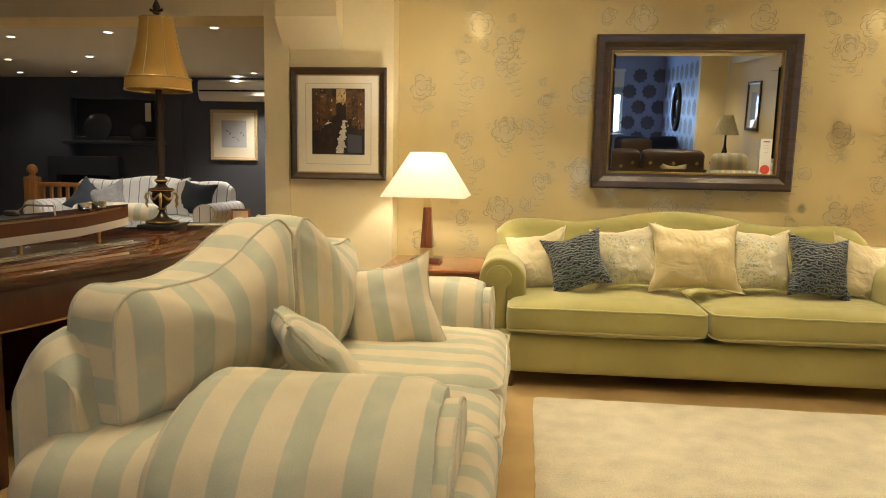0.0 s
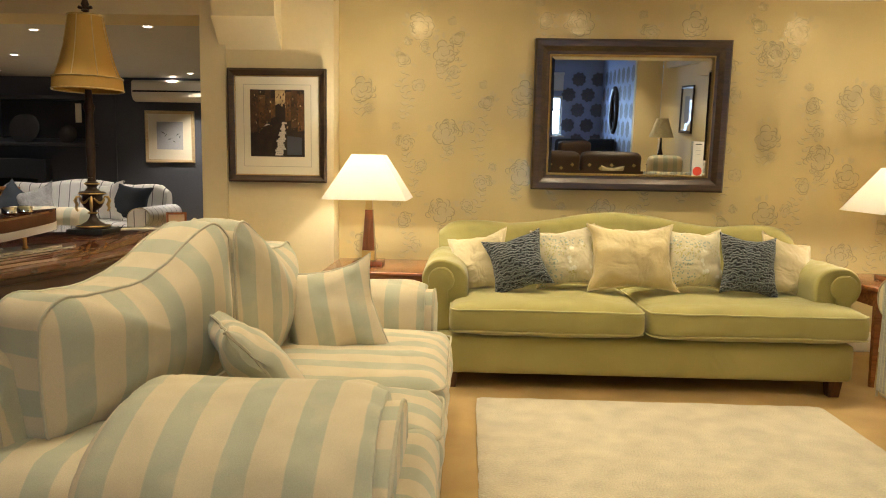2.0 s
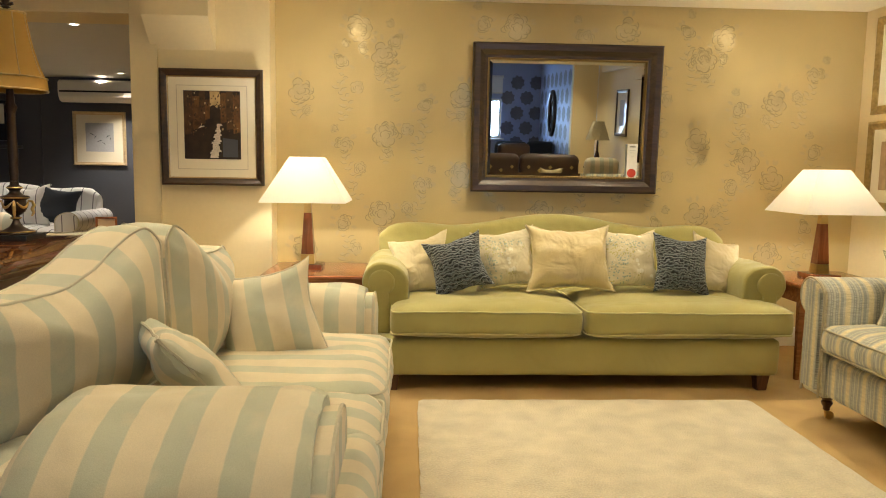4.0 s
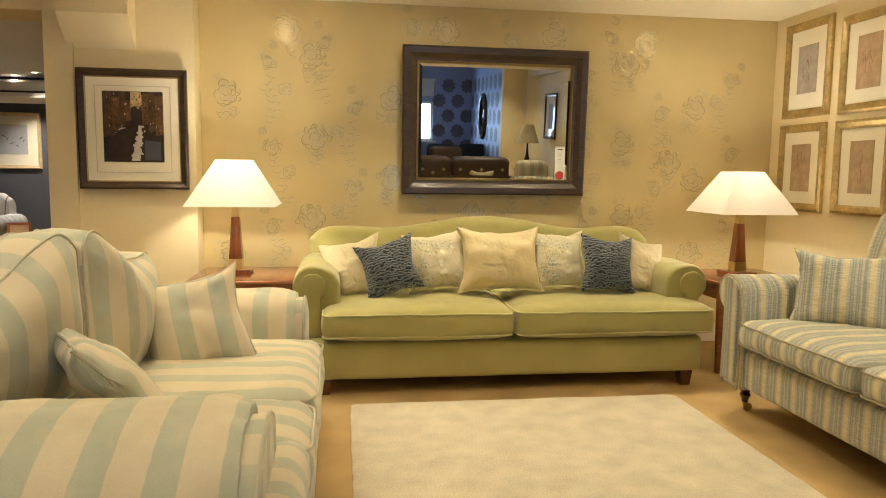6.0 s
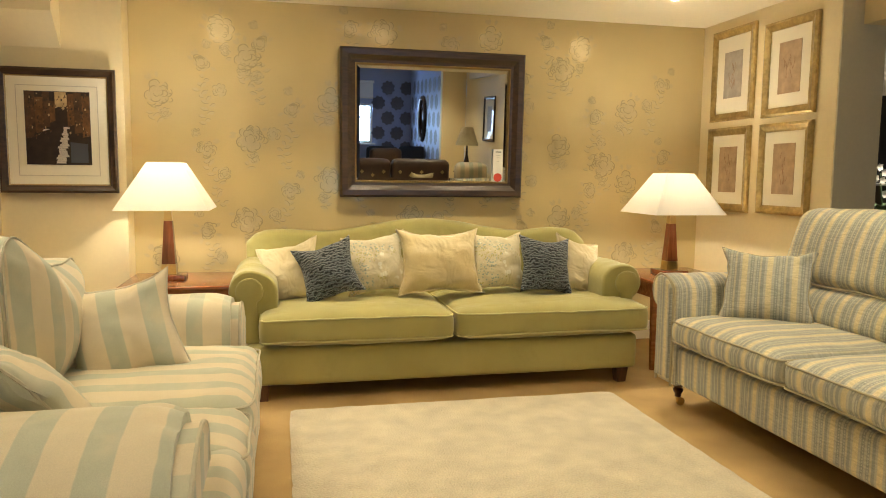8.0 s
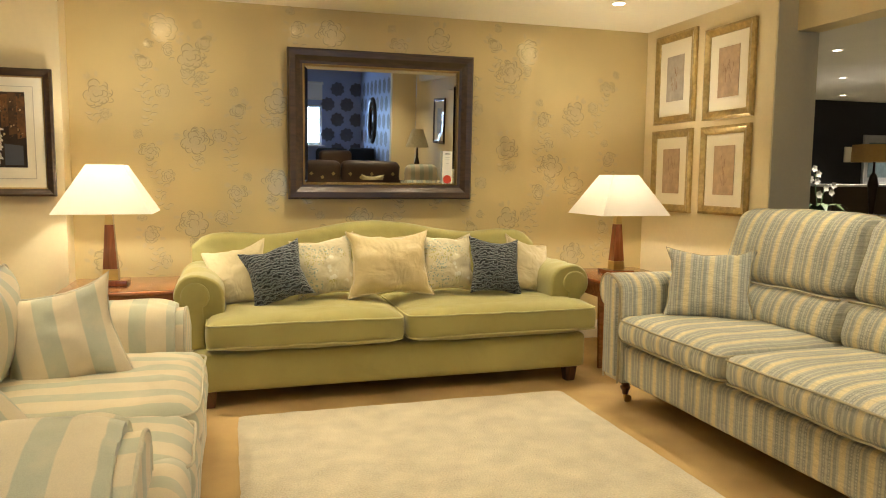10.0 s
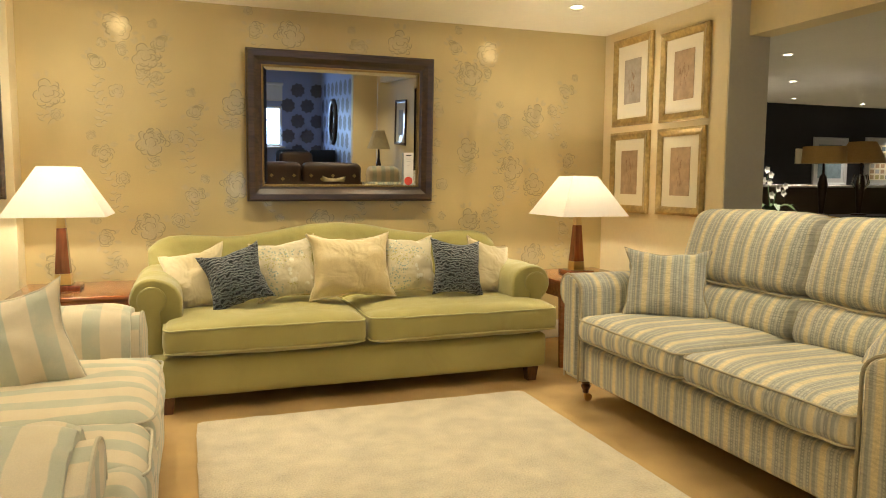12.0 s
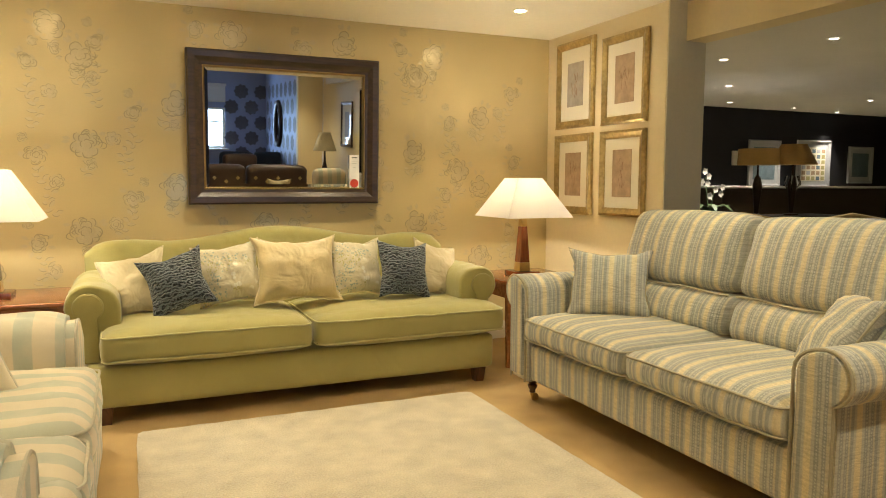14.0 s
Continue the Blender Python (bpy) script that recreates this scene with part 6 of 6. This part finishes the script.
part("shade", moved(lathe([(0.19, 0), (0.19, 0.005), (0.09, 0.30), (0.088, 0.30)], 28), pose(0, 0, 0.42)), M_PLAINCREAM, wl, "cream cloth shade")


def plain_print(p):
    part("sheet", box(-0.12, 0.12, -0.0105, -0.0085, -0.2, 0.2), M_PALEBLUE, p)


picture("framed_print", pose(3.297, -2.15, 1.53, 0, 0, -90), 0.62, 0.72, 0.045, M_FRAME, M_MOUNT, None, "grey print in a dark frame on the cream wall", art=plain_print)
for x, y, r, m in ((1.75, -4.6, 200, "M_INK"), (2.15, -3.7, 160, "M_LEATHER"), (2.55, -4.8, 190, "M_INK")):
    c = thing("wing_armchair", pose(x, y, 0, 0, 0, r), "dark upholstered armchair near the window", "armchair", "armchairs near the window")
    mm = M_INK if m == "M_INK" else M_LEATHER
    part("seat", moved(softbox(0.7, 0.7, 0.42, 0.06, 0.02, 10), pose(0, 0.35, 0.22)), mm, c)
    part("backrest", moved(softbox(0.66, 0.16, 0.6, 0.07, 0.02, 10), pose(0, 0.68, 0.62)), mm, c)
    for s in (-1, 1):
        part("arm", moved(softbox(0.13, 0.7, 0.28, 0.06, 0.0, 8), pose(s * 0.34, 0.35, 0.5)), mm, c)

# price tag hanging on the mirror
tag2 = thing("price_tag", pose(1.40, WALL_Y - 0.068, 1.228, 2.3, 0, 0), "white price tag with a red disc on the mirror", "tag")
part("card", box(-0.033, 0.033, -0.001, 0.001, -0.115, 0.10), M_CARD, tag2)
part("red_disc", moved(lathe([(0.028, 0), (0.028, 0.001)], 24), pose(0, -0.0012, -0.085, 90, 0, 0)), M_RED, tag2, "red disc")
for z, w in ((0.085, 0.036), (0.06, 0.03), (0.045, 0.03), (0.02, 0.02)):
    part("printed_bar", box(-w / 2, w / 2, -0.0022, -0.0012, z - (0.006 if w > 0.03 else 0.002), z), M_BLACK if w > 0.033 else M_PALEBLUE, tag2)

# ---- silvery rose sprays printed on the wallpaper ----
def rose_mesh(seed):
    """One spray: an open rose of ringed petals, buds, leaves and a bent stem."""
    rnd = random.Random(seed)
    bm = bmesh.new()

    def blade(c, d, long, wide, y):
        e = Vector((-d.z, 0, d.x)) * wide
        pts = [c, c + d * long * 0.3 + e * 0.8, c + d * long * 0.65 + e, c + d * long, c + d * long * 0.65 - e, c + d * long * 0.3 - e * 0.8]
        lift = rnd.uniform(-0.0012, 0.0002)
        vs = [bm.verts.new(p + Vector((0, y + (lift if i in (2, 3, 4) else 0), 0))) for i, p in enumerate(pts)]
        bm.faces.new(vs)

    def stroke(pts, wide):
        """A thin drawn line along points (x, z)."""
        rows = []
        for k, (x, z) in enumerate(pts):
            p, q = pts[max(0, k - 1)], pts[min(len(pts) - 1, k + 1)]
            d = Vector((q[0] - p[0], 0, q[1] - p[1])).normalized()
            e = Vector((-d.z, 0, d.x)) * wide * (0.35 + 0.65 * math.sin(math.pi * (k + 0.5) / len(pts)))
            rows.append([bm.verts.new(Vector((x, -0.0016, z)) + e * s) for s in (-1, 1)])
        for A, B in zip(rows, rows[1:]):
            bm.faces.new((A[0], A[1], B[1], B[0])).material_index = 1

    def rose(cx, cz, r):
        for ring, (n, a, b) in enumerate(((8, 0.45, 1.0), (6, 0.2, 0.66), (4, 0.0, 0.36))):
            for i in range(n):
                t = 2 * math.pi * (i + rnd.uniform(-0.25, 0.25) + 0.4 * ring) / n
                d = Vector((math.cos(t), 0, math.sin(t)))
                blade(Vector((cx, 0, cz)) + d * r * a, d, r * (b - a) * rnd.uniform(0.75, 1.05), r * rnd.uniform(0.24, 0.36), -0.0004 * ring)
                w, out = math.pi / n * rnd.uniform(0.8, 1.25), r * b * rnd.uniform(0.86, 1.0)
                curl = rnd.uniform(-0.2, 0.2)
                if rnd.random() < 0.25:
                    continue
                stroke([(cx + out * (1 - 0.18 * abs(k / 4 - 1) ** 2 + curl * (k / 4 - 1)) * math.cos(t + w * (k / 4 - 1)), cz + out * (1 - 0.18 * abs(k / 4 - 1) ** 2 + curl * (k / 4 - 1)) * math.sin(t + w * (k / 4 - 1))) for k in range(9)], r * 0.024 + 0.0007)
    big = seed % 2 == 0
    rose(0, 0, rnd.uniform(0.078, 0.088) if big else 0.052)
    for i in range(7 if big else 4):
        t, r = rnd.uniform(0, 6.28), (0.08 if big else 0.05) * rnd.uniform(0.3, 1.05)
        c, w = (r * math.cos(t), r * math.sin(t)), rnd.uniform(0.012, 0.028)
        stroke([(c[0] + w * math.cos(t + a), c[1] + 0.7 * w * math.sin(t + a)) for a in (-1.5, -1.0, -0.5, 0, 0.5, 1.0, 1.5, 1.9)], 0.0026)
    if big:
        rose(rnd.uniform(-0.03, 0.04), -0.125, 0.036)
    else:
        rose(rnd.uniform(0.05, 0.08), -0.17, 0.044)
    x, z = 0.0, -0.06
    for i in range(6 if big else 15):
        x += 0.014 * math.sin(i * 0.7 + seed)
        z -= 0.020
        s = 1 if i % 2 else -1
        d = Vector((s * 0.8, 0, rnd.uniform(-0.1, 0.7))).normalized()
        size = rnd.uniform(0.03, 0.055)
        blade(Vector((x, 0, z)), d, size, 0.012, 0)
        stroke([(x + d.x * size * k / 4 - d.z * 0.010 * math.sin(math.pi * k / 4), z + d.z * size * k / 4 + d.x * 0.010 * math.sin(math.pi * k / 4)) for k in range(5)], 0.0018)
        blade(Vector((x, 0, z)), Vector((0.1, 0, -1)), 0.024, 0.002, 0)
    for i in range(5):
        t = rnd.uniform(0.3, 6.0)
        r = 0.085 if big else 0.05
        blade(Vector((r * math.cos(t), 0, r * math.sin(t))), Vector((math.cos(t), 0, math.sin(t) + rnd.uniform(-0.5, 0.5))).normalized(), 0.045, 0.011, 0)
    if not big:
        rose(rnd.choice((-0.04, 0.045)), 0.11, 0.03)
    me = bpy.data.meshes.new("rose_spray")
    bm.to_mesh(me)
    bm.free()
    me.materials.append(M_ROSE)
    me.materials.append(M_ROSELINE)
    return me


paper = bpy.data.objects["wall_north"]
SPRAYS = [rose_mesh(k) for k in range(6)]
rnd = random.Random(12)
# sprays along the top of the wall
PLACES = [(-0.35, 2.02, 0), (-0.12, 1.94, 3), (0.43, 2.06, 1), (0.65, 2.05, 2), (1.09, 2.0, 5), (1.36, 2.05, 4), (1.75, 2.04, 3), (1.99, 2.01, 0), (2.18, 1.24, 2)]
# a half-drop repeat of about half a metre: a large rose, and beside it a trailing stem of small ones
for i in range(-1, 8):
    for j in range(-1, 4):
        for k, (dx, dz) in enumerate(((0.0, 0.0), (0.25, 0.18))):
            x = -0.70 + 0.51 * i + dx + rnd.uniform(-0.015, 0.015)
            z = 1.62 - 0.503 * j - (0.25 if i % 2 else 0) + dz + rnd.uniform(-0.012, 0.012)
            if -0.78 < x < 2.83 and 0.35 < z < 1.9:
                PLACES.append((x, z, 2 * rnd.randrange(3) + k))
for x, z, k in PLACES:
    spray = new("rose_spray", SPRAYS[k])
    spray.parent = paper
    spray.matrix_basis = pose(x, WALL_Y - 0.0022, z, 0, rnd.uniform(-20, 20), 0) @ Matrix.Diagonal((rnd.choice((-1, 1)), 1, 1, 1))
